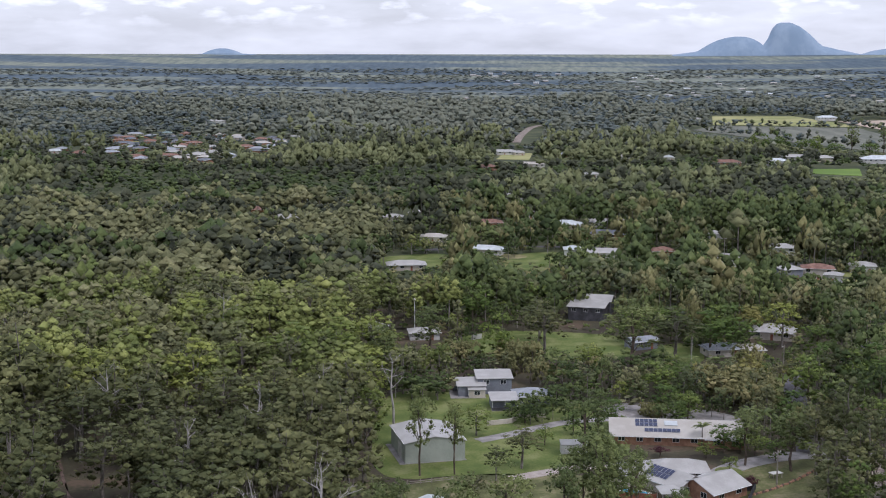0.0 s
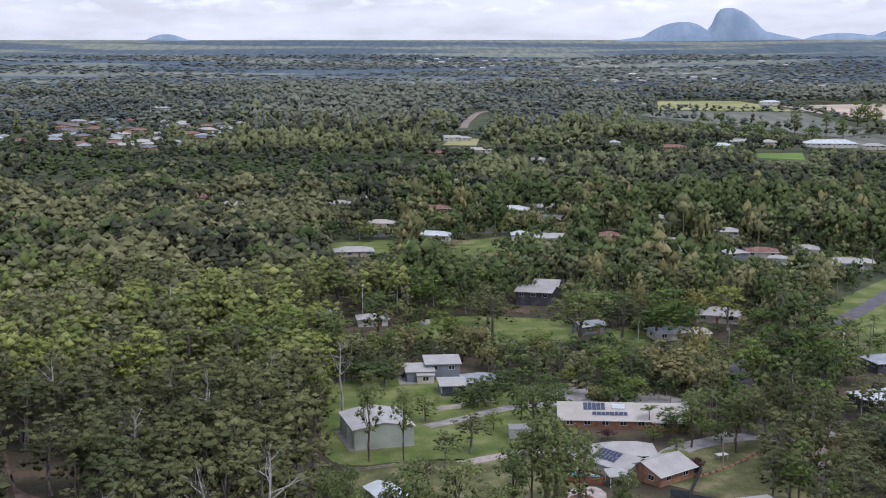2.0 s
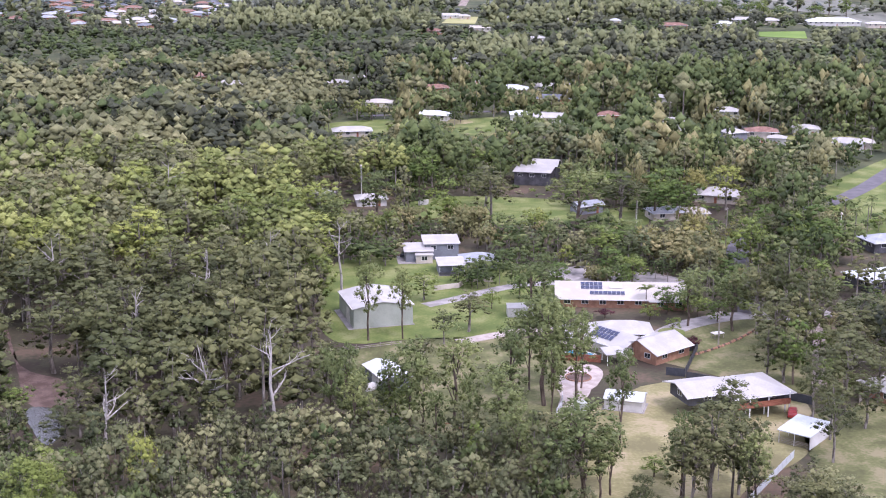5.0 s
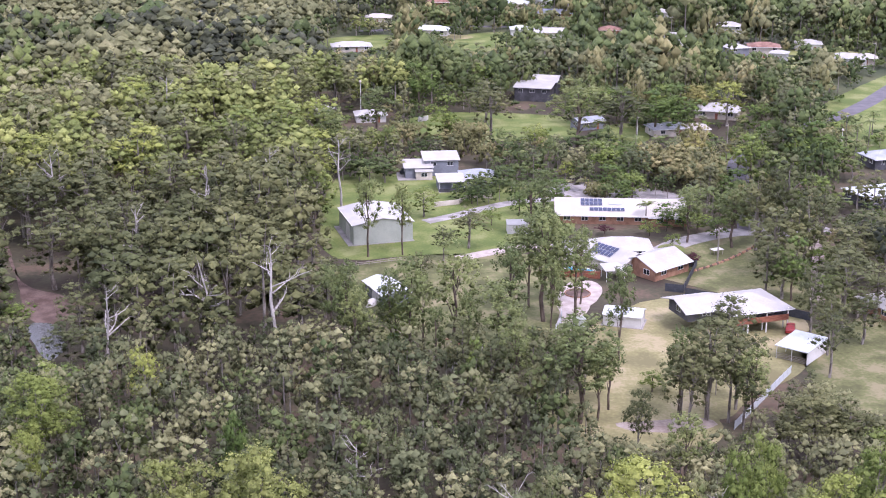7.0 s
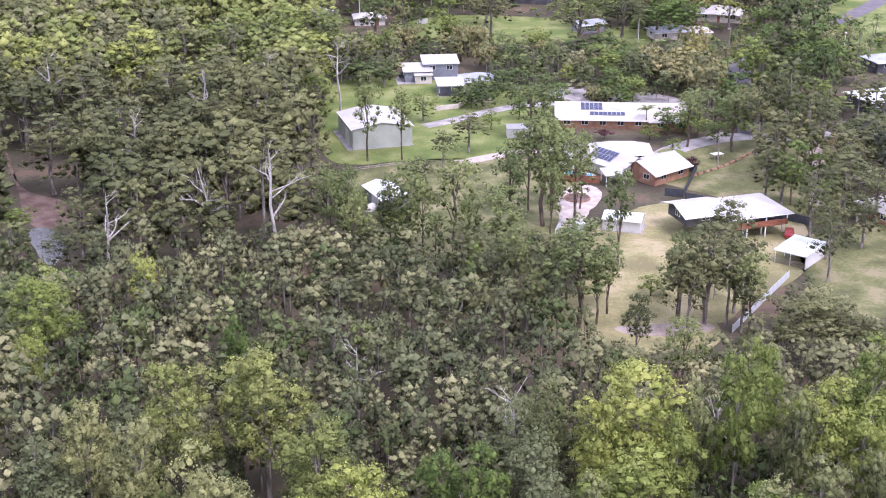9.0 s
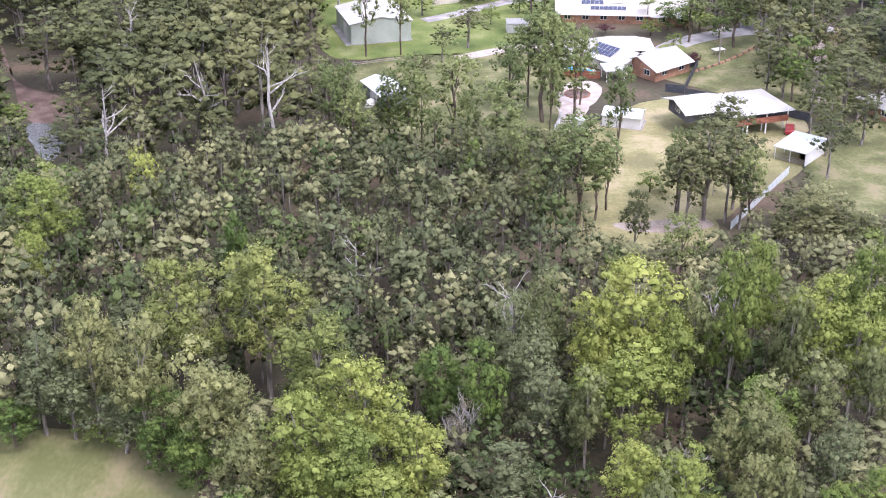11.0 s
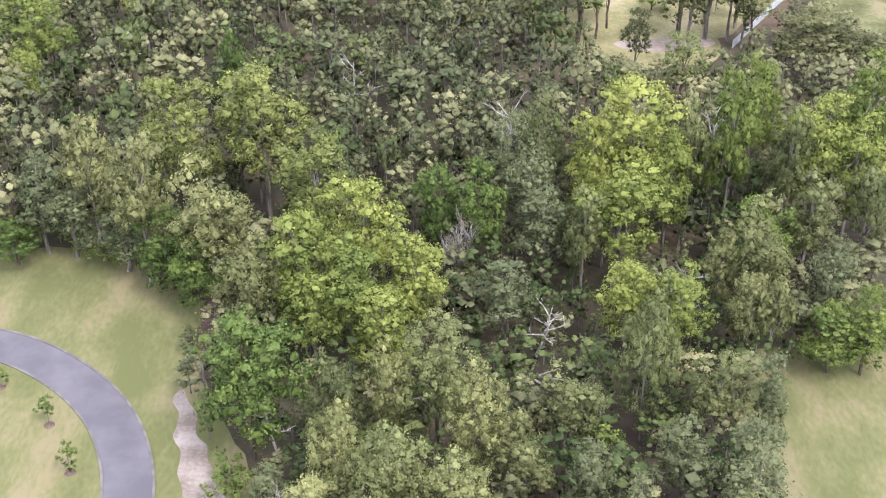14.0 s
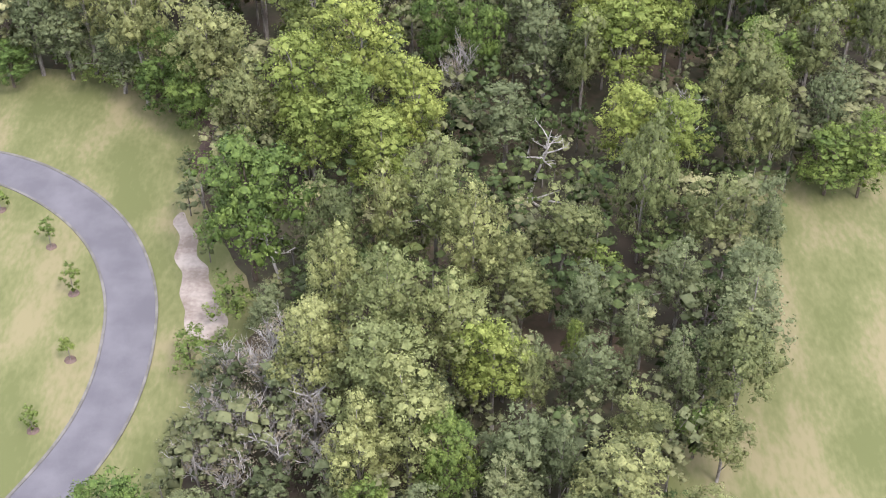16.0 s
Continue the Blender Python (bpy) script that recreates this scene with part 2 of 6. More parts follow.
GLASS = material("dark_window_glass", (0.02, 0.025, 0.03), (0.04, 0.045, 0.05), 0.08, 0.5, spec=0.7)
SOLAR = material("solar_cells", (0.012, 0.02, 0.06), (0.025, 0.035, 0.09), 0.12, 0.5, spec=0.6)
SILVER = material("aluminium", (0.5, 0.5, 0.52), (0.62, 0.62, 0.64), 0.35, 1.0, metal=0.8)
WATER = material("pool_water", (0.03, 0.28, 0.42), (0.06, 0.38, 0.52), 0.05, 0.5, 0.02, spec=0.6)
CREEK = material("creek_water", (0.05, 0.055, 0.05), (0.09, 0.09, 0.085), 0.25, 0.15, 0.02, spec=0.8)
POLE_WOOD = material("grey_pole_timber", (0.20, 0.18, 0.15), (0.34, 0.31, 0.27), 0.9, 1.0, scale2=6, stretch=(4, 4, 0.3))
RED_PAINT = material("red_car_paint", (0.28, 0.02, 0.02), (0.38, 0.03, 0.03), 0.3, 0.5, spec=0.6)
BLUE_PAINT = material("blue_steel_paint", (0.04, 0.10, 0.32), (0.07, 0.15, 0.42), 0.5, 0.5)
RUBBER = material("black_rubber", (0.015, 0.015, 0.015), (0.03, 0.03, 0.03), 0.9, 3)


# ---- building helpers ----
def part(name, bm, mat, parent=None, label="", m=None):
    """Link a bmesh as one mesh object under a thing or a part."""
    me = bpy.data.meshes.new(name)
    bm.to_mesh(me)
    bm.free()
    me.materials.append(mat)
    ob = new(name, me)
    if parent:
        ob.parent = parent
    if m is not None:
        ob.matrix_basis = m
    if label:
        tagged(ob, label)
    return ob


def thing(name, m, label, category, group="", kind=""):
    e = new(name)
    e.empty_display_size = 0.3
    e.matrix_basis = m
    return tagged(e, label, category, group, kind)


def box(bm, x0, y0, z0, x1, y1, z1, m=None):
    v = [bm.verts.new(Vector((x, y, z)) if m is None else m @ Vector((x, y, z))) for z in (z0, z1) for x, y in ((x0, y0), (x1, y0), (x1, y1), (x0, y1))]
    for f in ((3, 2, 1, 0), (4, 5, 6, 7), (0, 1, 5, 4), (1, 2, 6, 5), (2, 3, 7, 6), (3, 0, 4, 7)):
        bm.faces.new([v[i] for i in f])
    return bm


def boxed(*a):
    return box(bmesh.new(), *a)


def tube(bm, points, radii, sides=7):
    """A tapered tube along points."""
    rings = []
    for i, p in enumerate(points):
        p = Vector(p)
        d = (Vector(points[min(i + 1, len(points) - 1)]) - Vector(points[max(i - 1, 0)])).normalized()
        u = d.orthogonal().normalized()
        w = d.cross(u)
        rings.append([bm.verts.new(p + (u * math.cos(a) + w * math.sin(a)) * radii[i]) for a in (2 * math.pi * s / sides for s in range(sides))])
    for a, b in zip(rings, rings[1:]):
        for s in range(sides):
            bm.faces.new((a[s], a[(s + 1) % sides], b[(s + 1) % sides], b[s]))
    bm.faces.new(rings[-1])
    bm.faces.new(rings[0][::-1])
    return bm


def smooth_line(points, step=1.5, closed=False):
    """Catmull-Rom through plan points."""
    p = [Vector((*q, 0)) if len(q) == 2 else Vector(q) for q in points]
    n = len(p)
    out = []
    for i in range(n if closed else n - 1):
        a, b, c, d = (p[(i + k) % n] if closed else p[min(max(i + k, 0), n - 1)] for k in (-1, 0, 1, 2))
        m = max(2, int((c - b).length / step))
        for s in range(m):
            t = s / m
            out.append(0.5 * (2 * b + (c - a) * t + (2 * a - 5 * b + 4 * c - d) * t * t + (3 * b - a - 3 * c + d) * t ** 3))
    if not closed:
        out.append(p[-1])
    return out


def sheet(name, points, z, mat, label, category, step=2.0, ragged=0.25, rounded=True):
    """A flat patch of ground with a slightly ragged edge and a real rim down to the soil."""
    rim = smooth_line(points, step, True) if rounded else [Vector((*q, 0)) for q in points]
    bm = bmesh.new()
    top = []
    for p in rim:
        q = p + Vector((noise.noise(p * 0.35), noise.noise(p * 0.35 + Vector((9, 0, 0))), 0)) * ragged * 2
        top.append(bm.verts.new((q.x, q.y, z)))
    low = [bm.verts.new((v.co.x, v.co.y, -0.15)) for v in top]
    face = bm.faces.new(top)
    face.normal_update()
    if face.normal.z < 0:
        face.normal_flip()
    for i in range(len(top)):
        j = (i + 1) % len(top)
        bm.faces.new((top[i], low[i], low[j], top[j]))
    bmesh.ops.triangulate(bm, faces=[face])
    bmesh.ops.recalc_face_normals(bm, faces=bm.faces[:])
    return tagged(part(name, bm, mat), label, category, kind="structure")


def ribbon(name, centre, width, z, mat, label, category, kerb=None):
    line = smooth_line(centre, 1.5)
    bm = bmesh.new()
    rows = []
    for i, p in enumerate(line):
        d = (line[min(i + 1, len(line) - 1)] - line[max(i - 1, 0)]).normalized()
        s = Vector((-d.y, d.x, 0)) * width / 2
        rows.append([bm.verts.new((p.x + k * s.x, p.y + k * s.y, zz)) for k, zz in ((1, -0.15), (1, z), (0, z + 0.05), (-1, z), (-1, -0.15))])
    for a, b in zip(rows, rows[1:]):
        for k in range(4):
            bm.faces.new((a[k], a[k + 1], b[k + 1], b[k]))
    bmesh.ops.recalc_face_normals(bm, faces=bm.faces[:])
    road = tagged(part(name, bm, mat), label, category, kind="structure")
    if kerb:
        for side in (1, -1):
            kb = bmesh.new()
            rr = []
            for i, p in enumerate(line):
                d = (line[min(i + 1, len(line) - 1)] - line[max(i - 1, 0)]).normalized()
                s = Vector((-d.y, d.x, 0)) * side
                rr.append([kb.verts.new((p.x + s.x * o, p.y + s.y * o, zz)) for o, zz in ((width / 2, -0.1), (width / 2, z + 0.07), (width / 2 + 0.28, z + 0.1), (width / 2 + 0.28, -0.1))])
            for a, b in zip(rr, rr[1:]):
                for k in range(3):
                    kb.faces.new((a[k], a[k + 1], b[k + 1], b[k]))
            bmesh.ops.recalc_face_normals(kb, faces=kb.faces[:])
            part("kerb", kb, kerb, road, "low concrete kerb strip")
    return road


# ---- ground ----
def land_height(d):
    """The plain is level near by; farther out it is lifted to fit the horizon in the camera's view."""
    if d < 2400:
        return 0.0
    top = math.atan2(EYE, 2400)
    k = min((d - 2400) / (4900 - 2400), 1.0)
    return EYE - d * math.tan(top * (1 - k) ** 1.15 - 0.0008 * k)


bm = bmesh.new()
radii = [0, 20, 60, 120, 200, 320, 500, 800, 1200, 1700, 2400, 2600, 2800, 3000, 3250, 3500, 3750, 4000, 4250, 4500, 4700, 4900]
SPOKES = 180
rings = []
for r in radii:
    z = land_height(r)
    rings.append([bm.verts.new((r * math.sin(2 * math.pi * s / SPOKES), r * math.cos(2 * math.pi * s / SPOKES), z)) for s in range(SPOKES)] if r else [bm.verts.new((0, 0, 0))])
for i, (a, b) in enumerate(zip(rings, rings[1:])):
    for s in range(SPOKES):
        j = (s + 1) % SPOKES
        f = bm.faces.new((a[s], b[s], b[j], a[j]) if len(a) > 1 else (a[0], b[s], b[j]))
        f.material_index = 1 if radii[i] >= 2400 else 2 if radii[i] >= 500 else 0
bmesh.ops.recalc_face_normals(bm, faces=bm.faces[:])
ground = tagged(part("ground", bm, GROUND), "brown leaf-littered forest floor running out to a hazy wooded plain", "ground", kind="structure")
if ground.data.polygons[0].normal.z < 0:
    ground.data.flip_normals()
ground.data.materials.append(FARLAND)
ground.data.materials.append(SCRUB)

park_edge = [(-75, 139), (-55, 139.8), (-47.4, 140.2), (-39.3, 138.6), (-34.1, 133.2), (-30.4, 130.3), (-31, 119), (-27, 110), (-21.7, 98), (-24.5, 92), (-25.7, 83), (-27, 74), (-30, 55), (-75, 55)]
sheet("park_lawn", [(x + 4 if x > -50 else x, y + (2.5 if y > 120 else 0)) for x, y in park_edge], 0.05, PARK, "pale mown park grass with worn dry patches", "lawn", ragged=0.5)
field_edge = [(39.5, 117.8), (50.6, 119.3), (80, 124), (80, 50), (20, 50), (24.2, 75), (29, 85.8), (35.1, 94.9)]
sheet("park_lawn", [(x - 4 if x < 45 else x, y + (2.5 if y > 110 else 0)) for x, y in field_edge], 0.05, PARK, "pale mown field grass with faint mower streaks", "lawn", ragged=0.5)
ribbon("road", [(-62, 122.5), (-56, 123.4), (-50.7, 122.6), (-44.8, 119.6), (-38.8, 114.5), (-34.4, 108.4), (-31.6, 101), (-30.7, 94), (-30.9, 87.5), (-32.2, 81.5), (-34.9, 75.2), (-40, 66), (-46, 57)],
       4.9, 0.06, ASPHALT, "grey asphalt loop road through mown grass", "road", kerb=KERB)
sheet("bare_patch", [(-28.6, 114), (-27, 113), (-25.6, 108), (-23.6, 103), (-21.6, 98.5), (-21.4, 94.5), (-23.4, 93.2), (-25.2, 96), (-26.3, 101), (-27.6, 106.5)], 0.07, SOIL, "bare sandy soil beside the trees", "ground", 0.4, 0.3)
sheet("bare_patch", [(-42, 141.5), (-36.5, 138), (-31, 133.8), (-27.8, 129.5), (-28.6, 124), (-25.5, 121), (-24, 128), (-29, 136), (-37, 142)], 0.07, MULCH, "red-brown leaf litter along the edge of the trees", "ground", 0.8, 0.6)

sheet("lawn", [(-30, 366), (-13, 373), (-1, 370), (16, 372), (30, 348), (34, 326), (28, 306), (14, 299), (-6, 296), (-27, 299)], 0.05, LAWN, "green mown lawn round the steel shed", "lawn")
sheet("lawn", [(-18, 290), (27, 294), (26, 250), (14, 232), (4, 229), (-13, 243)], 0.05, YARD, "patchy green yard grass beneath tall gum trees", "lawn")
sheet("lawn", [(29, 248), (50, 268), (72, 259), (69, 232), (54, 215), (46, 206), (27, 209)], 0.05, DRY, "dry yellowed yard grass behind the houses", "lawn")
sheet("lawn", [(70, 244), (82, 252), (95, 262), (98, 215), (76, 208), (67, 217)], 0.05, YARD, "green yard grass with weedy clumps", "lawn")
sheet("lawn", [(46, 287), (60, 311), (73, 318), (92, 310), (86, 264), (76, 259), (55, 274)], 0.05, YARD, "green verge grass beside the street", "lawn")
sheet("lawn", [(-18, 426), (-4, 456), (23, 458), (46, 448), (42, 420), (20, 415)], 0.05, LAWN, "shaded green lawn between tree belts", "lawn")
sheet("lawn", [(50, 424), (58, 440), (66, 438), (66, 417), (55, 409)], 0.05, LAWN, "bright green back lawn", "lawn")
sheet("lawn", [(2, 628), (24, 650), (36, 640), (27, 600), (10, 590)], 0.05, LAWN, "open green garden lawn", "lawn")
sheet("lawn", [(-52, 630), (-24, 640), (-22, 600), (-50, 606)], 0.05, LAWN, "green lawn beside grey roofed house", "lawn")
sheet("lawn", [(-58, 775), (-40, 790), (-38, 730), (-50, 725)], 0.05, LAWN, "green slope lawn before white roofed house", "lawn")
sheet("lawn", [(30, 710), (80, 718), (82, 690), (72, 662), (36, 672)], 0.05, LAWN, "green front lawns along the street", "lawn")
sheet("lawn", [(118, 440), (190, 545), (200, 500), (150, 405), (125, 395)], 0.05, LAWN, "green road verge lawn", "lawn")
sheet("lawn", [(78, 372), (84, 398), (92, 392), (88, 366)], 0.05, LAWN, "green verge at the street bend", "lawn")
sheet("forecourt", [(30, 352), (34, 362), (50, 360), (64, 350), (64, 338), (45, 341)], 0.07, DRIVE, "bare gravel forecourt behind the brick house", "driveway")
ribbon("driveway", [(-4, 324), (4, 330), (18, 341.5), (32, 346)], 4.0, 0.08, DRIVE, "pale concrete driveway past the shed", "driveway")
ribbon("driveway", [(4, 294), (14, 300), (24, 304.5), (30, 305)], 4.0, 0.08, PAVER, "pale gravel driveway below small shed", "driveway")
ribbon("road", [(50, 297), (56, 305), (64, 311), (74, 315), (86, 314), (96, 318)], 6.0, 0.09, DRIVE, "grey bitumen street end with turning loop", "road")
ribbon("road", [(76, 316), (83, 350), (86, 378), (93, 398), (104, 418), (134, 450), (152, 474), (170, 503), (205, 560)], 6.5, 0.08, ASPHALT, "dark asphalt suburban street", "road")
ribbon("track", [(90, 312), (88, 300), (83, 280), (78, 262)], 3.0, 0.07, SOIL, "bare earth vehicle track on grass", "road")
ribbon("road", [(-40, 652), (10, 668), (60, 664), (104, 640), (160, 600)], 6.0, 0.07, ASPHALT, "grey suburban street between houses", "road")
sheet("patio", [(24, 258), (25, 270), (28, 277), (33, 278), (34.5, 271), (31, 262), (26, 248), (22.5, 246)], 0.09, PAVER, "pink paved patio path with round bed", "patio")
sheet("lawn", [(17.5, 219), (30, 217), (45, 221), (47, 206), (42, 196), (20, 197)], 0.056, DRY, "dry thin grass under scattered gum trees", "lawn", 1.0, 0.5)
sheet("bare_patch", [(29, 204.5), (33, 205), (43, 207), (46, 204), (40, 201), (31, 202)], 0.064, SOIL, "reddish leaf litter in open woodland", "ground")
sheet("bare_patch", [(-92, 278), (-80, 268), (-75, 256), (-83, 254), (-101, 300), (-107, 312)], 0.05, MULCH, "rusty brown reed bed by the creek", "ground")
sheet("creek_pool", [(-82, 252), (-76, 250), (-72, 240), (-72.5, 232), (-76, 236), (-81, 246)], 0.06, CREEK, "small grey creek pool among trees", "water")
# far fields
sheet("field", [(250, 1740), (300, 1850), (480, 1800), (452, 1420), (395, 1330), (330, 1480)], 0.3, CROP, "grey-green crop field in rows", "field", 20, 2, False)
sheet("field", [(300, 1880), (340, 2150), (470, 2150), (490, 1830)], 0.32, PADDOCK, "pale yellow-green paddock", "field", 20, 2, False)
sheet("field", [(500, 1700), (500, 1990), (660, 2060), (740, 1760), (560, 1620)], 0.34, PLOUGH, "pale orange ploughed field", "field", 20, 2, False)
sheet("field", [(258, 1100), (268, 1145), (308, 1150), (292, 1080)], 0.3, BRIGHT, "vivid green playing field", "field", 8, 1, False)
sheet("field", [(320, 1230), (390, 1330), (470, 1400), (500, 1240), (400, 1180)], 0.3, CROP, "grey crop field in rows", "field", 20, 2, False)
sheet("field", [(0, 1240), (8, 1320), (36, 1320), (30, 1230)], 0.3, PADDOCK, "light green paddock by farm houses", "field", 10, 1, False)
ribbon("track", [(22, 1480), (30, 1620), (45, 1780), (60, 1850)], 9, 0.3, SOIL, "bare earth clearing through forest", "road")


# ---- mountains on the horizon ----
def mountain(name, x0, x1, y, profile, depth, label):
    """A ridge whose skyline follows profile(u), u from 0 to 1, with gullied flanks."""
    bm = bmesh.new()
    nx, ny = 90, 14
    rows = []
    for j in range(ny + 1):
        v = j / ny * 2 - 1
        row = []
        for i in range(nx + 1):
            u = i / nx
            x = x0 + (x1 - x0) * u
            n = noise.noise(Vector((x * 0.012, v * 3, 1.0))) * 0.16 + noise.noise(Vector((x * 0.05, v * 5, 4.0))) * 0.06
            z = profile(u) * max(0.0, (1 - abs(v) ** 1.5)) * (1 + n * (abs(v) > 0.01))
            row.append(bm.verts.new((x, y + v * depth, z - (4 if z > 0.5 else 14))))
        rows.append(row)
    for a, b in zip(rows, rows[1:]):
        for i in range(nx):
            bm.faces.new((a[i], a[i + 1], b[i + 1], b[i]))
    bmesh.ops.recalc_face_normals(bm, faces=bm.faces[:])
    for f in bm.faces:
        f.smooth = True
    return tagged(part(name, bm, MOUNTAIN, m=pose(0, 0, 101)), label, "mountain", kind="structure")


def bumps(*spec):
    def profile(u):
        return max([h * max(0.0, 1 - (abs(u - c) / (wl if u < c else wr)) ** p) for c, wl, wr, h, p in spec] + [0.0])
    return profile


MX = 4800 / 2374.5
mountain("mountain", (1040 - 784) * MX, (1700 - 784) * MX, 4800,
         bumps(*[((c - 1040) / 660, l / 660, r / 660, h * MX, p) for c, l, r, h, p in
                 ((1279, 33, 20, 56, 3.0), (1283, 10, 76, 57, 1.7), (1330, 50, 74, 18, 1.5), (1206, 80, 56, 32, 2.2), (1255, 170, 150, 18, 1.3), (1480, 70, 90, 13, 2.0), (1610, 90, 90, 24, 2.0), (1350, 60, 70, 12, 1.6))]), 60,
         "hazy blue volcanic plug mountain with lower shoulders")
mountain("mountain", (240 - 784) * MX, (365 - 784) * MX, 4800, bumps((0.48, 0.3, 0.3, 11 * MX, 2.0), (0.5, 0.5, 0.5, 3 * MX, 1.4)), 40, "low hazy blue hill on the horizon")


# ---- houses ----
def roof_mesh(w, d, z, rise, kind, eave, thick=0.16):
    """A roof with real thickness: gable and hip ridges run along x; a skillion rises towards +y."""
    X, Y = w / 2 + eave, d / 2 + eave
    drop = rise * eave / (d / 2)
    e = z - drop if kind != "skillion" else z
    if kind == "gable":
        top = [(-X, -Y, e), (X, -Y, e), (X, 0, z + rise), (-X, 0, z + rise), (X, Y, e), (-X, Y, e)]
        quads = [(0, 1, 2, 3), (3, 2, 4, 5)]
        rim = [0, 1, 2, 4, 5, 3]
    elif kind == "hip":
        r = max(X - Y, 0.6)
        top = [(-X, -Y, e), (X, -Y, e), (X, Y, e), (-X, Y, e), (-r, 0, z + rise), (r, 0, z + rise)]
        quads = [(0, 1, 5, 4), (1, 2, 5), (2, 3, 4, 5), (3, 0, 4)]
        rim = [0, 1, 2, 3]
    else:
        top = [(-X, -Y, e), (X, -Y, e), (X, Y, e + rise), (-X, Y, e + rise)]
        quads = [(0, 1, 2, 3)]
        rim = [0, 1, 2, 3]
    bm = bmesh.new()
    a = [bm.verts.new(p) for p in top]
    b = [bm.verts.new((p[0] * 0.998, p[1] * 0.998, p[2] - thick)) for p in top]
    for q in quads:
        bm.faces.new([a[i] for i in q])
        bm.faces.new([b[i] for i in q][::-1])
    for i in range(len(rim)):
        p, q = rim[i], rim[(i + 1) % len(rim)]
        bm.faces.new((a[p], b[p], b[q], a[q]))
    bmesh.ops.recalc_face_normals(bm, faces=bm.faces[:])
    return bm


def wall_mesh(w, d, z0, z, rise, kind):
    bm = bmesh.new()
    X, Y = w / 2, d / 2
    box(bm, -X, -Y, z0, X, Y, z - 0.02)
    if kind == "gable":
        for s in (-1, 1):
            for t in ((0.0, 0.12),):
                v = [bm.verts.new((s * (X - o), yy, zz)) for o in t for yy, zz in ((-Y, z - 0.03), (Y, z - 0.03), (0, z + rise - 0.2))]
                bm.faces.new(v[:3])
                bm.faces.new(v[3:])
    elif kind == "skillion" and rise > 0.3:
        v = [bm.verts.new(p) for p in ((-X, Y, z - 0.03), (X, Y, z - 0.03), (X, Y, z + rise * 0.85), (-X, Y, z + rise * 0.85), (-X, -Y, z - 0.03), (X, -Y, z - 0.03))]
        bm.faces.new((v[0], v[1], v[2], v[3]))
        bm.faces.new((v[4], v[0], v[3]))
        bm.faces.new((v[5], v[2], v[1]))
    bmesh.ops.recalc_face_normals(bm, faces=bm.faces[:])
    return bm


def window(parent, m, w, h):
    fr = bmesh.new()
    t = 0.07
    for q in ((-w / 2, 0, w / 2, t), (-w / 2, h - t, w / 2, h), (-w / 2, t, -w / 2 + t, h - t), (w / 2 - t, t, w / 2, h - t), (-t / 2, t, t / 2, h - t)):
        box(fr, q[0], -0.06, q[1], q[2], 0.02, q[3])
    win = part("window", fr, TRIM, parent, "white framed window", m)
    part("pane", boxed(-w / 2 + t, -0.03, t, w / 2 - t, 0.0, h - t), GLASS, win)
    return win


def gutter(parent, w, d, z, rise, eave, m):
    X, Y = w / 2 + eave, d / 2 + eave
    e = z - rise * eave / (d / 2)
    for s in (-1, 1):
        part("gutter", boxed(-X, s * (Y + 0.07) - 0.06, e - 0.17, X, s * (Y + 0.07) + 0.06, e - 0.03), TRIM, parent, "white eaves gutter", m)


def block(house, x, y, rot, w, d, z, rise, kind, wall, roof, eave=0.5, z0=0.0, windows=True, door=False):
    """One wing of a house: wall, roof, gutter and openings, placed in the house's own frame."""
    m = pose(x, y, 0, 0, 0, rot)
    part("wall", wall_mesh(w, d, z0, z, rise, kind), wall, house, m=m)
    part("roof", roof_mesh(w, d, z, rise, kind, eave), roof, house, m=m)
    if kind != "skillion":
        gutter(house, w, d, z, rise, eave, m)
    if windows:
        n = max(1, int(w / 4.2))
        for side, ang, length in (("f", 0, w), ("l", -90, d)):
            n = max(1, int(length / 4.2))
            for i in range(n):
                u = (i + 0.5) / n * length - length / 2
                off = -(d if side == "f" else w) / 2 - 0.012
                if door and side == "f" and i == n // 2:
                    dm = m @ pose(0, 0, 0, 0, 0, ang) @ pose(u, off, z0)
                    leaf = part("door", boxed(-0.45, -0.05, 0.0, 0.45, 0.0, 2.05), WOOD, house, "timber entrance door", dm)
                    part("handle", boxed(0.32, -0.09, 0.98, 0.38, -0.05, 1.1), SILVER, leaf)
                else:
                    window(house, m @ pose(0, 0, 0, 0, 0, ang) @ pose(u, off, max(z0 + 0.9, z - 1.75)), 1.7, 1.25)


def house(x, y, rot, label, category="house", name="house", group=""):
    return thing(name, pose(x, y, 0, 0, 0, rot), label, category, group)


def solar_panel(parent, m, w=1.04, h=1.7):
    fr = bmesh.new()
    box(fr, 0, 0, 0, w, h, 0.035)
    p = part("solar_panel", fr, SILVER, parent, "framed solar panel", m)
    part("glass_face", boxed(0.03, 0.03, 0.036, w - 0.03, h - 0.03, 0.041), SOLAR, p, "dark blue solar cells")


# big steel shed
h = house(-16.1, 313.9, 106, "large sage steel shed with white gable roof on lawn", "shed", "steel_shed")
block(h, 0, 0, 0, 16.5, 14.5, 5.0, 1.3, "gable", WALL_SAGE, WHITE_ROOF, 0.25, windows=False)
door = part("roller_door", boxed(-2.0, 7.26, 0, 2.0, 7.3, 3.6), WALL_WHITE, h, "pale ribbed roller door", pose(-2, 0, 0))
for i in range(11):
    part("slat", boxed(-2.0, 7.3, 0.06 + i * 0.32, 2.0, 7.325, 0.34 + i * 0.32), WALL_WHITE, door)
ribs = bmesh.new()
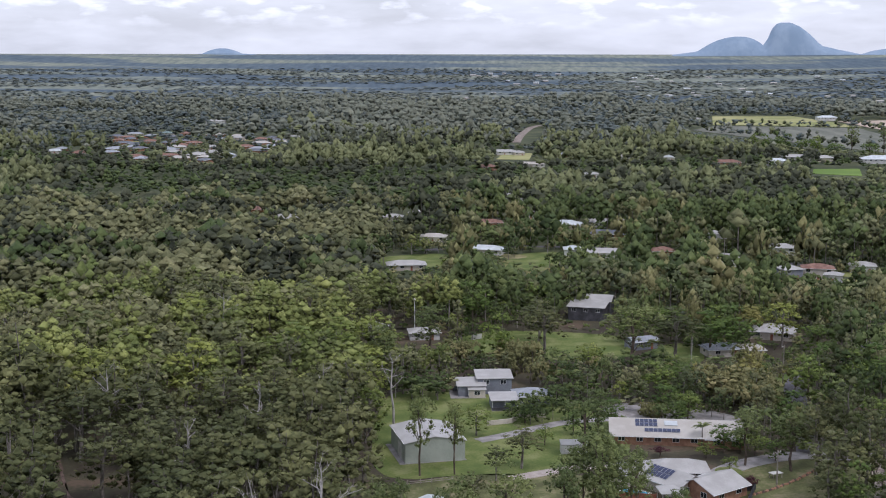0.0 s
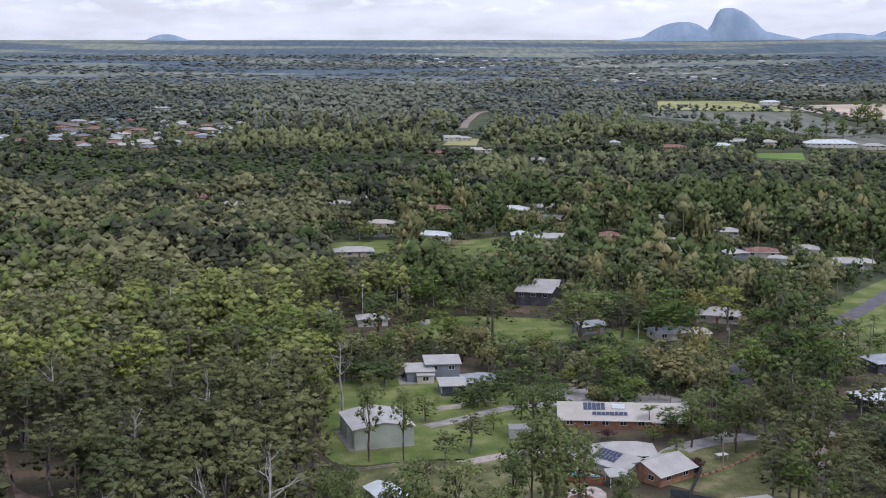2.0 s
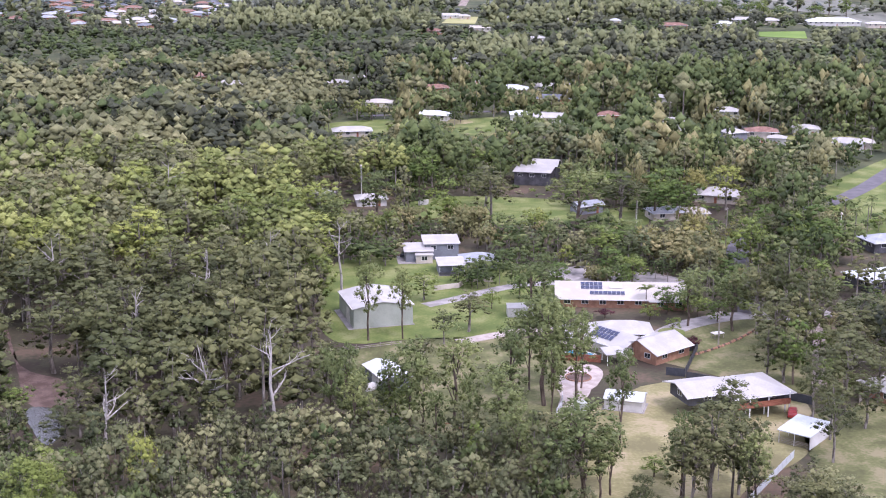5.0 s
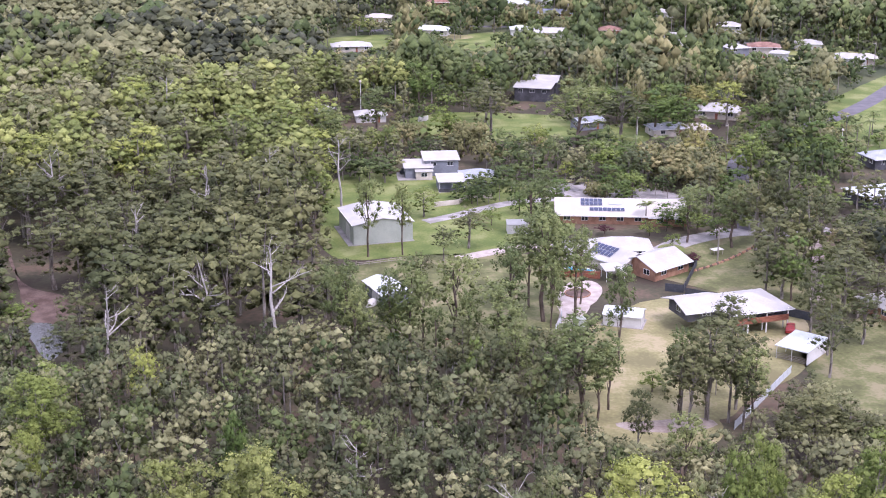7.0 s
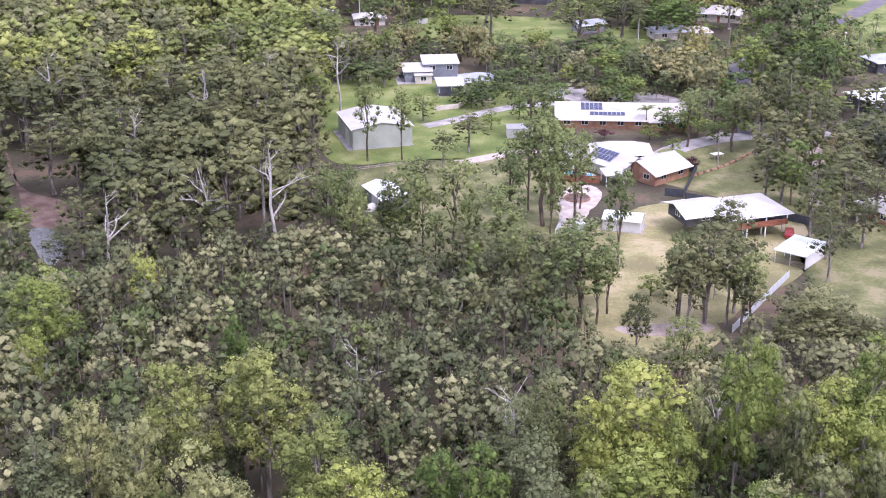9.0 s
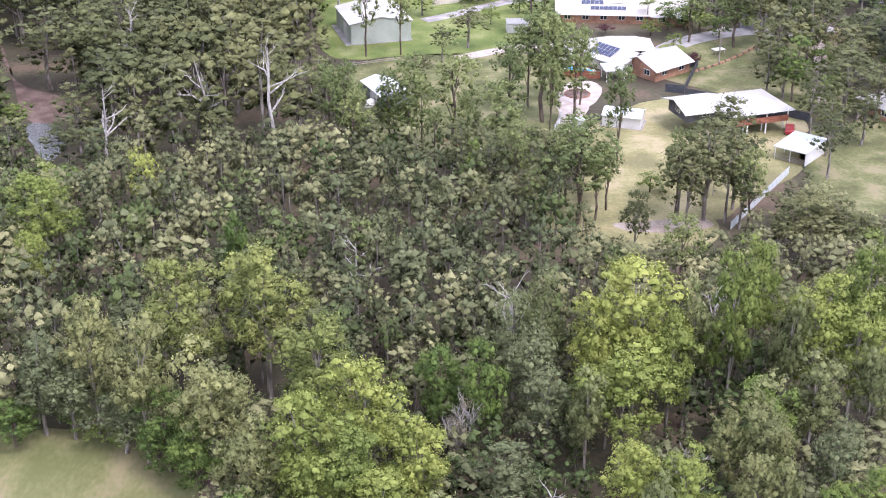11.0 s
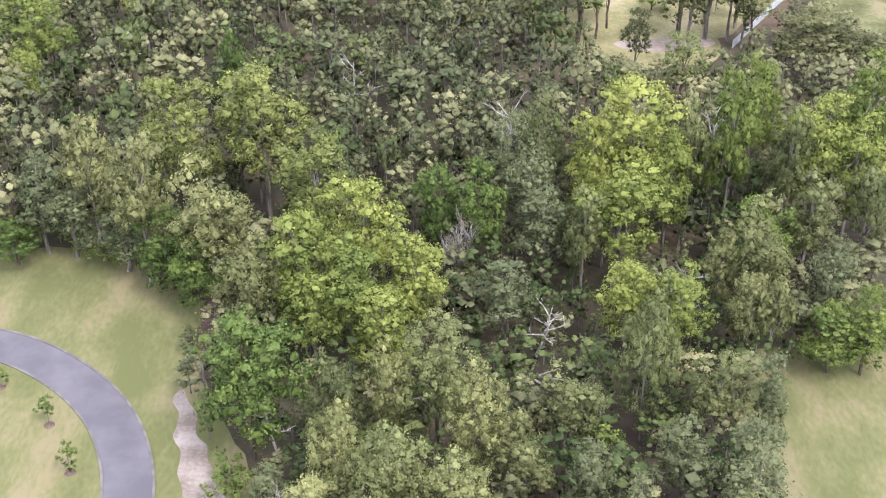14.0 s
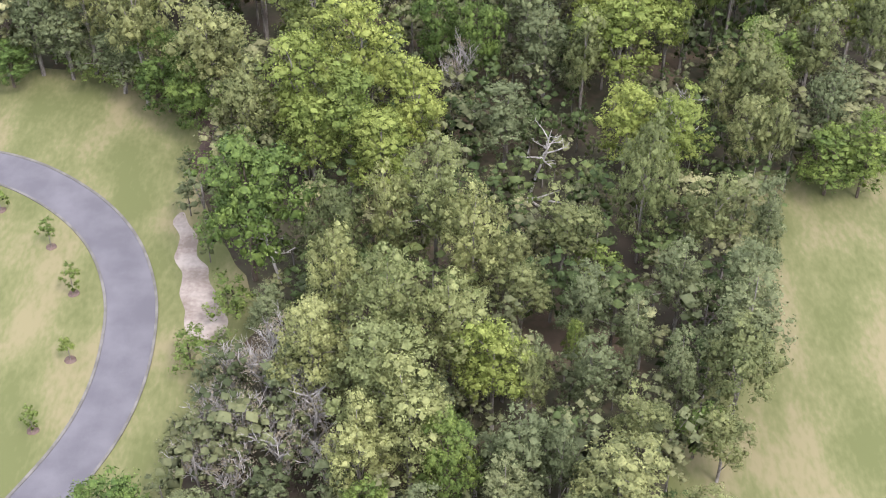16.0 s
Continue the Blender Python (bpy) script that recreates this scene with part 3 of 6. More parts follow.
for i in range(48):
    box(ribs, -8.26, -7.1 + i * 0.3, 0, -8.235, -7.02 + i * 0.3, 4.9)
    if i < 54:
        box(ribs, -8.1 + i * 0.34, 7.24, 0, -8.02 + i * 0.34, 7.27, 4.9)
part("cladding_ribs", ribs, WALL_SAGE, h)
part("slab", boxed(-8.6, -7.6, -0.1, 8.6, 8.6, 0.12), DRIVE, h, "concrete slab")

# modern grey house with skillion roofs
h = house(0, 366, 6, "modern blue-grey house with white skillion roofs")
block(h, -6.2, 5.5, 0, 7.5, 6.5, 3.2, 0.9, "skillion", WALL_GREY, WHITE_ROOF, 0.5)
block(h, 0.6, 9.0, 0, 9.6, 8.0, 4.6, 0.7, "skillion", WALL_GREY, WHITE_ROOF, 0.5)
block(h, -4.8, 1.4, 0, 4.6, 1.8, 2.5, 0.35, "skillion", WALL_CREAM, WHITE_ROOF, 0.3)
part("roof", roof_mesh(7.4, 8.5, 3.0, 0.3, "skillion", 0.2), WHITE_ROOF, h, "flat white verandah roof", pose(1.5, -9.5, 0))
for px_ in (-3.4, 0, 3.4):
    part("post", boxed(px_ - 0.06, -4.0, 0, px_ + 0.06, -3.88, 3.0), TRIM, h, m=pose(1.5, -9.5, 0))
part("wall", boxed(-3.5, -2.6, 0, 3.5, 4.2, 2.9), WALL_GREY, h, m=pose(1.5, -9.5, 0))
part("verandah_rail", boxed(-3.5, -4.05, 0, 3.5, -3.98, 1.0), WALL_DARK, h, "dark verandah balustrade", m=pose(1.5, -9.5, 0))
part("verandah_floor", boxed(-3.6, -4.2, -0.2, 3.6, -2.6, 0.1), DRIVE, h, m=pose(1.5, -9.5, 0))
block(h, 9.8, -4, 0, 9.5, 8.0, 2.7, 1.4, "hip", WALL_GREY, GREY_ROOF, 0.5)
part("terrace", boxed(-12.2, 0.3, -0.1, -2.4, 9.5, 0.14), DRIVE, h, "pale concrete terrace")
# small white shed
h = house(19.2, 315.3, 3, "small cream garden shed with white roof", "shed", "garden_shed")
block(h, 0, 0, 0, 6.3, 3.4, 2.4, 0.35, "skillion", WALL_WHITE, WHITE_ROOF, 0.12, windows=False, door=True)
# long brick house with solar panels
h = house(45.2, 329.5, -4, "long orange brick house with cream metal roof and solar panels")
block(h, 0, 0, 0, 31, 15.5, 2.6, 2.1, "gable", WALL_BRICK, CREAM_ROOF, 0.9)
block(h, 12, -4.5, 0, 9, 9, 2.6, 1.6, "hip", WALL_BRICK, CREAM_ROOF, 0.7)
slope = math.degrees(math.atan2(2.1, 7.75))
on_roof = pose(0, -7.75, 2.62, slope, 0, 0)
for i in range(5):
    for j in range(2):
        solar_panel(h, on_roof @ pose(-9.8 + i * 1.1, 4.0 + j * 1.76, 0.06))
for i in range(8):
    solar_panel(h, on_roof @ pose(-7.6 + i * 1.1, 1.4, 0.06))
part("skylight", boxed(0, 0, 0, 3.2, 2.2, 0.12), SILVER_ROOF, h, "translucent roof light", on_roof @ pose(-2.6, 4.6, 0.05))
# white roofed house with pool
h = house(44, 287, 40, "white roofed gable house with large dark solar array")
block(h, 1.5, -4.0, 0, 11.2, 10, 2.8, 1.9, "gable", WALL_BRICK, WHITE_ROOF, 0.7)
block(h, -2.5, 4.5, 90, 13, 9, 2.8, 1.9, "gable", WALL_CREAM, WHITE_ROOF, 0.6)
block(h, -4.5, 13.0, -40, 12, 9, 2.8, 1.7, "hip", WALL_CREAM, WHITE_ROOF, 0.6)
block(h, 4.5, 9.0, -40, 13, 8, 2.8, 1.7, "hip", WALL_CREAM, WHITE_ROOF, 0.6)
sl = math.degrees(math.atan2(1.9, 4.5))
roofp = pose(-2.5, 4.5, 0, 0, 0, -90) @ pose(0, -4.5, 2.82, sl, 0, 0)
for i in range(6):
    for j in range(2):
        solar_panel(h, roofp @ pose(-4.6 + i * 1.1, 0.9 + j * 1.76, 0.05))
part("roof", roof_mesh(4.5, 4.5, 2.6, 0.3, "skillion", 0.2), WHITE_ROOF, h, "flat white patio roof", pose(-9.5, -1.5, 0, 0, 0, -30))
for i, (a, b) in enumerate(((-2, -2), (2, -2), (2, 2), (-2, 2))):
    part("post", boxed(a - 0.06, b - 0.06, 0, a + 0.06, b + 0.06, 2.6), TRIM, h, m=pose(-9.5, -1.5, 0, 0, 0, -30))
pool = thing("swimming_pool", pose(30.5, 284, 0.03, 0, 0, -25), "blue swimming pool with pale coping", "pool")
bm = bmesh.new()
for q in ((-3.4, -2.2, 3.4, -1.8), (-3.4, 1.8, 3.4, 2.2), (-3.4, -1.8, -3.0, 1.8), (3.0, -1.8, 3.4, 1.8)):
    box(bm, q[0], q[1], -0.1, q[2], q[3], 0.5)
part("coping", bm, WALL_WHITE, pool)
part("water", boxed(-3.0, -1.8, -0.1, 3.0, 1.8, 0.36), WATER, pool, "clear blue pool water")
retain = thing("timber_wall", pose(30.5, 280.3, 0, 0, 0, -12), "red-brown timber screen wall beside pool", "wall")
for i in range(7):
    part("board", boxed(-4.5, -0.06, 0.06 + i * 0.24, 4.5, 0.06, 0.27 + i * 0.24), WOOD, retain)
for i in range(4):
    part("post", boxed(-4.5 + i * 2.95, 0.062, 0, -4.35 + i * 2.95, 0.2, 1.9), WOOD, retain)
# round garden bed
bed = thing("garden_bed", pose(29, 269.5, 0.08), "round mulched garden bed with brick edge", "garden bed")
for i in range(26):
    part("edging_brick", boxed(-0.32, -0.1, 0, 0.32, 0.1, 0.22), WALL_BRICK, bed, m=pose(2.7 * math.cos(i * math.tau / 26), 2.7 * math.sin(i * math.tau / 26), 0, 0, 0, 90 + i * 360 / 26))
bm = bmesh.new()
bmesh.ops.create_cone(bm, cap_ends=True, segments=28, radius1=2.6, radius2=2.4, depth=0.2, matrix=Matrix.Translation((0, 0, 0.08)))
part("soil", bm, MULCH, bed)
# small grey shed
h = house(36.6, 252.2, -17, "pale green-grey metal garage shed", "shed", "garage_shed")
block(h, 0, 0, 0, 7.6, 5.2, 2.5, 0.8, "gable", WALL_WHITE, SILVER_ROOF, 0.2, windows=False, door=True)
part("slab", boxed(-4.2, -3.0, -0.1, 4.2, 3.0, 0.12), DRIVE, h)
# high-set house
h = house(57.5, 251, 18, "high-set timber house on posts with white roof")
block(h, 3.5, 0, 0, 11, 9.5, 5.0, 1.5, "hip", WALL_DARK, WHITE_ROOF, 1.6, z0=2.5)
block(h, -6.5, 2.0, 0, 8, 8, 5.0, 1.1, "gable", WALL_DARK, WHITE_ROOF, 1.2, z0=2.5)
for a in (-3.4, 0.5, 4.6, 9.3):
    for b in (-6.1, -4.6, 4.2):
        part("post", boxed(a - 0.1, b - 0.1, 0, a + 0.1, b + 0.1, 4.75 if b < -6 else 2.5), TRIM, h)
part("verandah_floor", boxed(-2.2, -6.3, 2.3, 9.4, -4.76, 2.5), WOOD, h)
part("verandah_rail", boxed(-2.2, -6.3, 2.52, 9.4, -6.22, 3.5), WOOD, h, "timber verandah rail")
# carport
h = house(67.6, 234.8, -39, "open carport with pale metal roof and side wall", "carport", "carport")
part("roof", roof_mesh(6.2, 8.6, 2.7, 0.35, "skillion", 0.2), SILVER_ROOF, h)
part("wall", boxed(3.0, -4.2, 0, 3.12, 4.2, 2.7), WALL_WHITE, h, "white ribbed side wall")
for a, b in ((-3, -4.1), (0, -4.1), (-3, 0), (-3, 4.1), (0, 4.1)):
    part("post", boxed(a - 0.05, b - 0.05, 0, a + 0.05, b + 0.05, 2.75), TRIM, h)
for i in range(4):
    part("rail", boxed(-3, -4.2, 0.25 + i * 0.3, 2.9, -4.14, 0.33 + i * 0.3), FENCE_WOOD, h)
# blue shed among the gums
h = house(-11.4, 266.5, 115, "grey roofed shed with blue end wall", "shed", "workshop_shed")
block(h, 0, 0, 0, 11, 6, 2.9, 0.8, "gable", WALL_GREY, SILVER_ROOF, 0.3, windows=False)
part("end_panel", boxed(5.52, -2.9, 0, 5.56, 2.9, 2.7), BLUE_PAINT, h, "blue painted steel end panel")
part("roller_door", boxed(-3, 3.01, 0, 1, 3.05, 2.4), WALL_WHITE, h)

WALLS = {"w": WALL_WHITE, "c": WALL_CREAM, "b": WALL_BRICK, "g": WALL_GREY, "d": WALL_DARK}
WALL_WORDS = {"w": "white walls", "c": "cream walls", "b": "brick walls", "g": "grey walls", "d": "dark timber walls"}
ROOFS = {"W": WHITE_ROOF, "C": CREAM_ROOF, "G": GREY_ROOF, "S": SILVER_ROOF, "D": DARK_ROOF, "R": RED_ROOF, "N": GREEN_ROOF}
ROOF_WORDS = {"W": "white metal roof", "C": "cream metal roof", "G": "grey metal roof", "S": "pale galvanised roof", "D": "charcoal roof", "R": "terracotta tiled roof", "N": "green metal roof"}


gardens = []


def plain_houses(rows, kind, where):
    for x, y, rot, w, d, z, code in rows:
        if 560 < y < 2400 and int(x * 7 + y) % 5 < 3:
            gx, gy, r = x + w * 0.35, y - d / 2 - 5, 9 + int(x + y) % 5
            sheet("lawn", [(gx + r * 1.3 * math.cos(a * 0.785), gy + r * 0.8 * math.sin(a * 0.785)) for a in range(8)], 0.06, (LAWN, DRY, PADDOCK)[int(x * 3 + y) % 3], "open garden grass before a house", "lawn", 4.0, 0.8)
            gardens.append((gx, gy))
        h = house(x, y, rot, f"{ROOF_WORDS[code[1]]} over {WALL_WORDS[code[0]]}, {where}", group="houses among the trees")
        h.matrix_basis.translation.z = land_height(math.hypot(x, y)) - 0.3 * (y > 2400)
        block(h, 0, 0, 0, w, d, z, 0.16 * d, kind if len(code) < 3 else "gable", WALLS[code[0]], ROOFS[code[1]], 0.6, door=True)


plain_houses([
    (93, 258, 25, 11, 10, 2.8, "bW"), (116, 343, 20, 15, 11, 3.2, "dS"), (130, 383, 15, 12, 9, 3.4, "dG"), (48, 434, 28, 9, 6, 3.0, "gGx"),
    (95, 453, -18, 14, 11, 3.0, "cW"), (73, 425, 12, 12, 8, 2.8, "cG"), (82, 424, 5, 7, 7, 2.8, "cC"), (-41, 447, 40, 6, 6, 4.5, "wW"), (-24, 446, 8, 10, 7, 2.8, "wW"),
], "hip", "set in a leafy garden")
h = house(34, 488, -14, "dark timber clad house with stepped white roofs")
block(h, 1.0, -4.5, 0, 13, 9.5, 5.0, 0.8, "skillion", WALL_DARK, WHITE_ROOF, 0.6)
block(h, 3.5, 7, 0, 9, 9, 5.6, 1.5, "gable", WALL_DARK, WHITE_ROOF, 0.6)
plain_houses([
    (-40, 594, 8, 17, 9, 2.8, "cW"), (-32, 686, -5, 13, 8, 3.0, "wC"), (-6, 643, -14, 20, 9, 3.0, "wS"), (-42, 788, 22, 17, 10, 3.2, "wW"), (-60, 772, 0, 12, 8, 2.8, "wW"),
    (-4, 745, 8, 15, 9, 3.2, "bR"), (18, 790, 0, 11, 8, 3.4, "wW"), (39, 742, -12, 17, 11, 3.0, "cS"), (62, 750, -8, 20, 9, 3.2, "wWx"), (57, 702, -5, 21, 10, 3.0, "bD"),
    (37, 640, 0, 8, 8, 3.6, "wS"), (50, 632, -4, 16, 9, 3.4, "wWx"), (80, 640, 0, 10, 9, 3.2, "bR"), (112, 690, 30, 8, 8, 5.0, "wW"), (137, 648, -5, 15, 9, 4.0, "wW"),
    (104, 612, 0, 14, 9, 4.2, "wW"), (126, 575, 20, 9, 8, 5.0, "gW"), (139, 578, -8, 13, 9, 5.0, "cR"), (143, 566, -20, 7, 5, 4.0, "wW"), (163, 596, -10, 11, 8, 3.5, "wW"),
    (169, 556, -14, 15, 9, 3.8, "wW"), (178, 560, -14, 8, 8, 3.2, "cC"),
], "hip", "in the wooded suburb")
plain_houses([
    (-120, 760, 5, 19, 10, 3.4, "wW"), (-112, 845, 12, 20, 10, 3.4, "wS"), (-88, 850, 5, 12, 8, 3.4, "wW"), (-117, 670, 0, 7, 8, 6.5, "wW"), (-145, 800, 0, 11, 9, 3.4, "bR"),
    (-8, 1120, 8, 18, 10, 3.5, "bR"), (30, 1150, 5, 22, 10, 3.5, "wC"), (8, 1300, 5, 24, 10, 3.5, "wW"), (22, 1290, 5, 10, 9, 3.5, "cW"), (58, 1260, 0, 22, 11, 3.5, "bG"),
    (75, 1060, 0, 11, 8, 3.2, "wW"), (12, 880, 0, 14, 9, 4.5, "wW"), (122, 1240, -5, 20, 10, 3.6, "wC"), (158, 1235, -5, 10, 10, 3.6, "wS"), (200, 1180, 0, 26, 11, 3.6, "bR"),
    (246, 1185, 0, 18, 12, 4.5, "wS"), (274, 1240, 0, 24, 12, 4.0, "wW"), (298, 1230, 0, 16, 12, 4.0, "cW"), (350, 1215, -4, 46, 18, 4.2, "wS"), (382, 1190, -4, 18, 10, 4.0, "cW"),
    (490, 2020, 0, 30, 16, 5.0, "wS"), (720, 2030, 0, 60, 18, 5.5, "wW"), (290, 1990, 0, 18, 12, 4.0, "wW"), (-390, 1860, 0, 26, 14, 4.5, "wW"),
], "hip", "at the edge of farmland")
rng = random.Random(5)
suburb = []
for i in range(150):
    x = rng.uniform(-440, -222)
    y = 1290 - (x + 350) * 0.25 + rng.uniform(-90, 300)
    if len(suburb) < 52 and all((x - a) ** 2 + (y - b) ** 2 > 23 ** 2 for a, b, *_ in suburb):
        suburb.append((x, y, rng.choice((0, 20, -15, 90, 70)), rng.uniform(13, 20), rng.uniform(9, 13), 3.2, rng.choice(("bR", "bR", "bR", "cG", "cW", "bG", "bC", "bD", "cN", "bD", "bG", "bD", "bR", "wS"))))
plain_houses(suburb, "hip", "in the distant housing estate")
far_town = []
for i in range(42):
    a, d = rng.choice((rng.uniform(-1.5, 3.0), rng.uniform(5.5, 8.5), rng.uniform(8.5, 16.0))), rng.choice((2950, 3350, 3700)) + rng.uniform(-180, 180)
    if all((d * math.sin(radians(a)) - q[0]) ** 2 + (d * math.cos(radians(a)) - q[1]) ** 2 > 900 for q in far_town):
        far_town.append((d * math.sin(radians(a)), d * math.cos(radians(a)), rng.uniform(-20, 20), rng.uniform(9, 17), rng.uniform(8, 11), 3.6, rng.choice(("wW", "wS", "cW", "wC"))))
plain_houses(far_town, "gable", "on the far hazy plain")


# ---- trees ----
OCT_V = np.array([[1, 0, 0], [0, 1, 0], [-1, 0, 0], [0, -1, 0], [0, 0, 1], [0, 0, -1]], float)
OCT_F = np.array([[0, 1, 4], [1, 2, 4], [2, 3, 4], [3, 0, 4], [1, 0, 5], [2, 1, 5], [3, 2, 5], [0, 3, 5]])


def unit(a):
    return a / np.maximum(np.linalg.norm(a, axis=1, keepdims=True), 1e-9)


def crown_arrays(rg, h, w, base, clumps, leaves, size, clump_r, spread=1.0, top=0.0, core=0.0, dome=0.9, lobed=5):
    """An uneven egg-shaped crown between base*h and h: lobes on limbs, each lobe topped with small leafy clumps.
    Returns vertices, triangles, normals and the middles of the lobes."""
    zc, hz = h * (base + 1) / 2, h * (1 - base) / 2
    lobes = max(3, clumps // lobed)
    i = np.arange(lobes)
    uz = 1 - 1.66 * (i + 0.5) / lobes
    ang = i * 2.39996 + rg.uniform(0, 6.28)
    ring = np.sqrt(1 - uz ** 2)
    u = unit(np.stack([ring * np.cos(ang), ring * np.sin(ang), uz], 1) + rg.normal(size=(lobes, 3)) * 0.2)
    k = np.where(rg.random(lobes) < 0.26, rg.uniform(0.4, 0.68, lobes), rg.uniform(0.84, 1.08, lobes))[:, None]
    o = rg.uniform(0, 9)
    k = k * np.array([[1 + 0.34 * noise.noise(Vector(q) * 1.5 + Vector((o, o, 0)))] for q in u])
    R = w * (0.52 / math.sqrt(lobes) + 0.05) * rg.uniform(0.75, 1.25, lobes)
    reach = np.array([w / 2, w / 2, hz]) * np.array([spread, spread, 1.0])
    middle_ = u * (k * reach - R[:, None] * np.array([0.9, 0.9, 0.8])) + np.array([0, 0, zc])
    rel = (middle_[:, 2:] - zc) / hz
    middle_[:, :2] *= 1 - top * np.clip(rel, 0, 1) - 0.2 * np.clip(-rel, 0, 1)
    per = max(1, round(clumps / lobes))
    KV, KF = OCT_V, OCT_F
    V, T, N, n = [], [], [], 0
    tall = min(1.5, max(1.0, hz / w * 1.2))
    for a in range(lobes):
        jj = np.arange(per)
        vz = 1 - 1.45 * (jj + 0.5) / per if per > 1 else np.array([0.0])
        an = jj * 2.39996 + rg.uniform(0, 6.28)
        rr = np.sqrt(np.maximum(0, 1 - vz ** 2))
        d = unit(np.stack([rr * np.cos(an), rr * np.sin(an), vz], 1) + rg.normal(size=(per, 3)) * 0.18 + u[a] * 0.35)
        c = middle_[a] + d * R[a] * rg.uniform(0.7, 1.1, (per, 1)) * np.array([1, 1, tall * 0.9]) * (per > 1)
        for b in range(per):
            r = clump_r * w * rg.uniform(0.7, 1.35)
            shape = np.array([1, 1, dome]) * r * rg.uniform(0.75, 1.25, 3)
            away = unit((c[b:b + 1] - np.array([0, 0, zc])) / reach)[0]
            if core:
                bump_ = rg.uniform(0.75, 1.2, (len(KV), 1))
                V.append(KV * shape * core * bump_ + c[b])
                N.append(unit(KV * 0.55 + away * 0.55 + rg.normal(size=(len(KV), 3)) * 0.15))
                T.append(KF + n)
                n += len(KV)
            q = unit(rg.normal(size=(leaves, 3)) + np.array([0, 0, 0.45]) + away * 0.3)
            p = c[b] + q * shape * rg.uniform(0.66, 1.14, (leaves, 1))
            face = unit(q + rg.normal(size=(leaves, 3)) * 0.5)
            s_ = unit(np.cross(face, rg.normal(size=(leaves, 3))))
            t_ = np.cross(face, s_)
            z_ = size * rg.uniform(0.6, 1.35, (leaves, 1))
            V.append(np.stack([p + s_ * z_, p - s_ * z_ * 0.5 + t_ * z_ * 0.62, p - s_ * z_ * 0.5 - t_ * z_ * 0.62], 1).reshape(-1, 3))
            N.append(np.repeat(unit(q * 0.62 + away * 0.4 + face * 0.5), 3, 0))
            T.append(np.arange(3 * leaves).reshape(-1, 3) + n)
            n += 3 * leaves
    return np.concatenate(V), np.concatenate(T), np.concatenate(N), middle_


def array_mesh(name, V, T, mats, index=None, tint=None, normals=None):
    me = bpy.data.meshes.new(name)
    me.vertices.add(len(V))
    me.vertices.foreach_set("co", np.ascontiguousarray(V, dtype=np.float32).ravel())
    me.loops.add(len(T) * 3)
    me.loops.foreach_set("vertex_index", np.ascontiguousarray(T, dtype=np.int32).ravel())
    me.polygons.add(len(T))
    me.polygons.foreach_set("loop_start", np.arange(0, len(T) * 3, 3, dtype=np.int32))
    me.polygons.foreach_set("use_smooth", np.full(len(T), True))
    for m in mats:
        me.materials.append(m)
    if index is not None:
        me.polygons.foreach_set("material_index", np.ascontiguousarray(index, dtype=np.int32))
    if tint is not None:
        at = me.attributes.new("tint", "FLOAT", "POINT")
        at.data.foreach_set("value", np.ascontiguousarray(tint, dtype=np.float32))
    me.update()
    me.validate()
    if normals is not None:
        at = me.attributes.new("custom_normal", "FLOAT_VECTOR", "POINT")
        at.data.foreach_set("vector", np.ascontiguousarray(normals, dtype=np.float32).ravel())
        me.update()
    return me


# kind: height, width, crown base, clumps, leaves a clump, leaf size, clump radius, spread, taper
FORM = {
    "B": (17, 8.5, 0.20, 180, 40, 0.145, 0.09, 1.0, 0.25),
    "M": (17, 8.5, 0.20, 180, 40, 0.145, 0.09, 1.0, 0.25),
    "G": (17, 8.0, 0.18, 150, 40, 0.145, 0.094, 1.0, 0.35),
    "E": (17, 8.0, 0.18, 150, 40, 0.145, 0.094, 1.0, 0.35),
    "P": (12, 6.0, 0.12, 125, 40, 0.115, 0.094, 1.0, 0.45),
    "D": (13, 8.0, 0.03, 170, 38, 0.145, 0.092, 1.0, 0.25),
    "L": (13, 7.5, 0.08, 180, 42, 0.12, 0.088, 1.0, 0.3),
    "T": (20, 7.0, 0.25, 84, 28, 0.2, 0.098, 1.0, 0.3),
    "S": (5, 3.5, 0.04, 32, 32, 0.12, 0.13, 1.0, 0.2),
    "R": (5, 3.5, 0.04, 32, 32, 0.12, 0.13, 1.0, 0.2),
    "O": (9, 8.0, 0.03, 90, 34, 0.17, 0.095, 1.0, 0.1),
}
WORDS = {
    "M": "large olive-gold eucalyptus with billowing crown", "B": "tall gum tree with bright yellow-green rounded crown", "E": "tall olive eucalyptus, crown coloured darker for cloud shade", "G": "tall olive-green eucalyptus with dense clumped crown", "P": "grey-green paperbark with fine upright crown",
    "D": "dense dark green broadleaf tree", "L": "pale grey-green eucalyptus with domed crown", "T": "slender gum tree with bare trunk and sparse crown",
    "S": "small bushy green shrub", "R": "small dark red-leaved shrub", "O": "spreading garden tree with golden-green foliage",
}
BARKS = {"B": BARK, "M": BARK, "G": BARK, "E": BARK, "P": BARK, "D": BARK_DARK, "L": BARK, "T": BARK_DARK, "S": BARK_DARK, "R": BARK_DARK, "O": BARK_DARK}
made_trees = {}


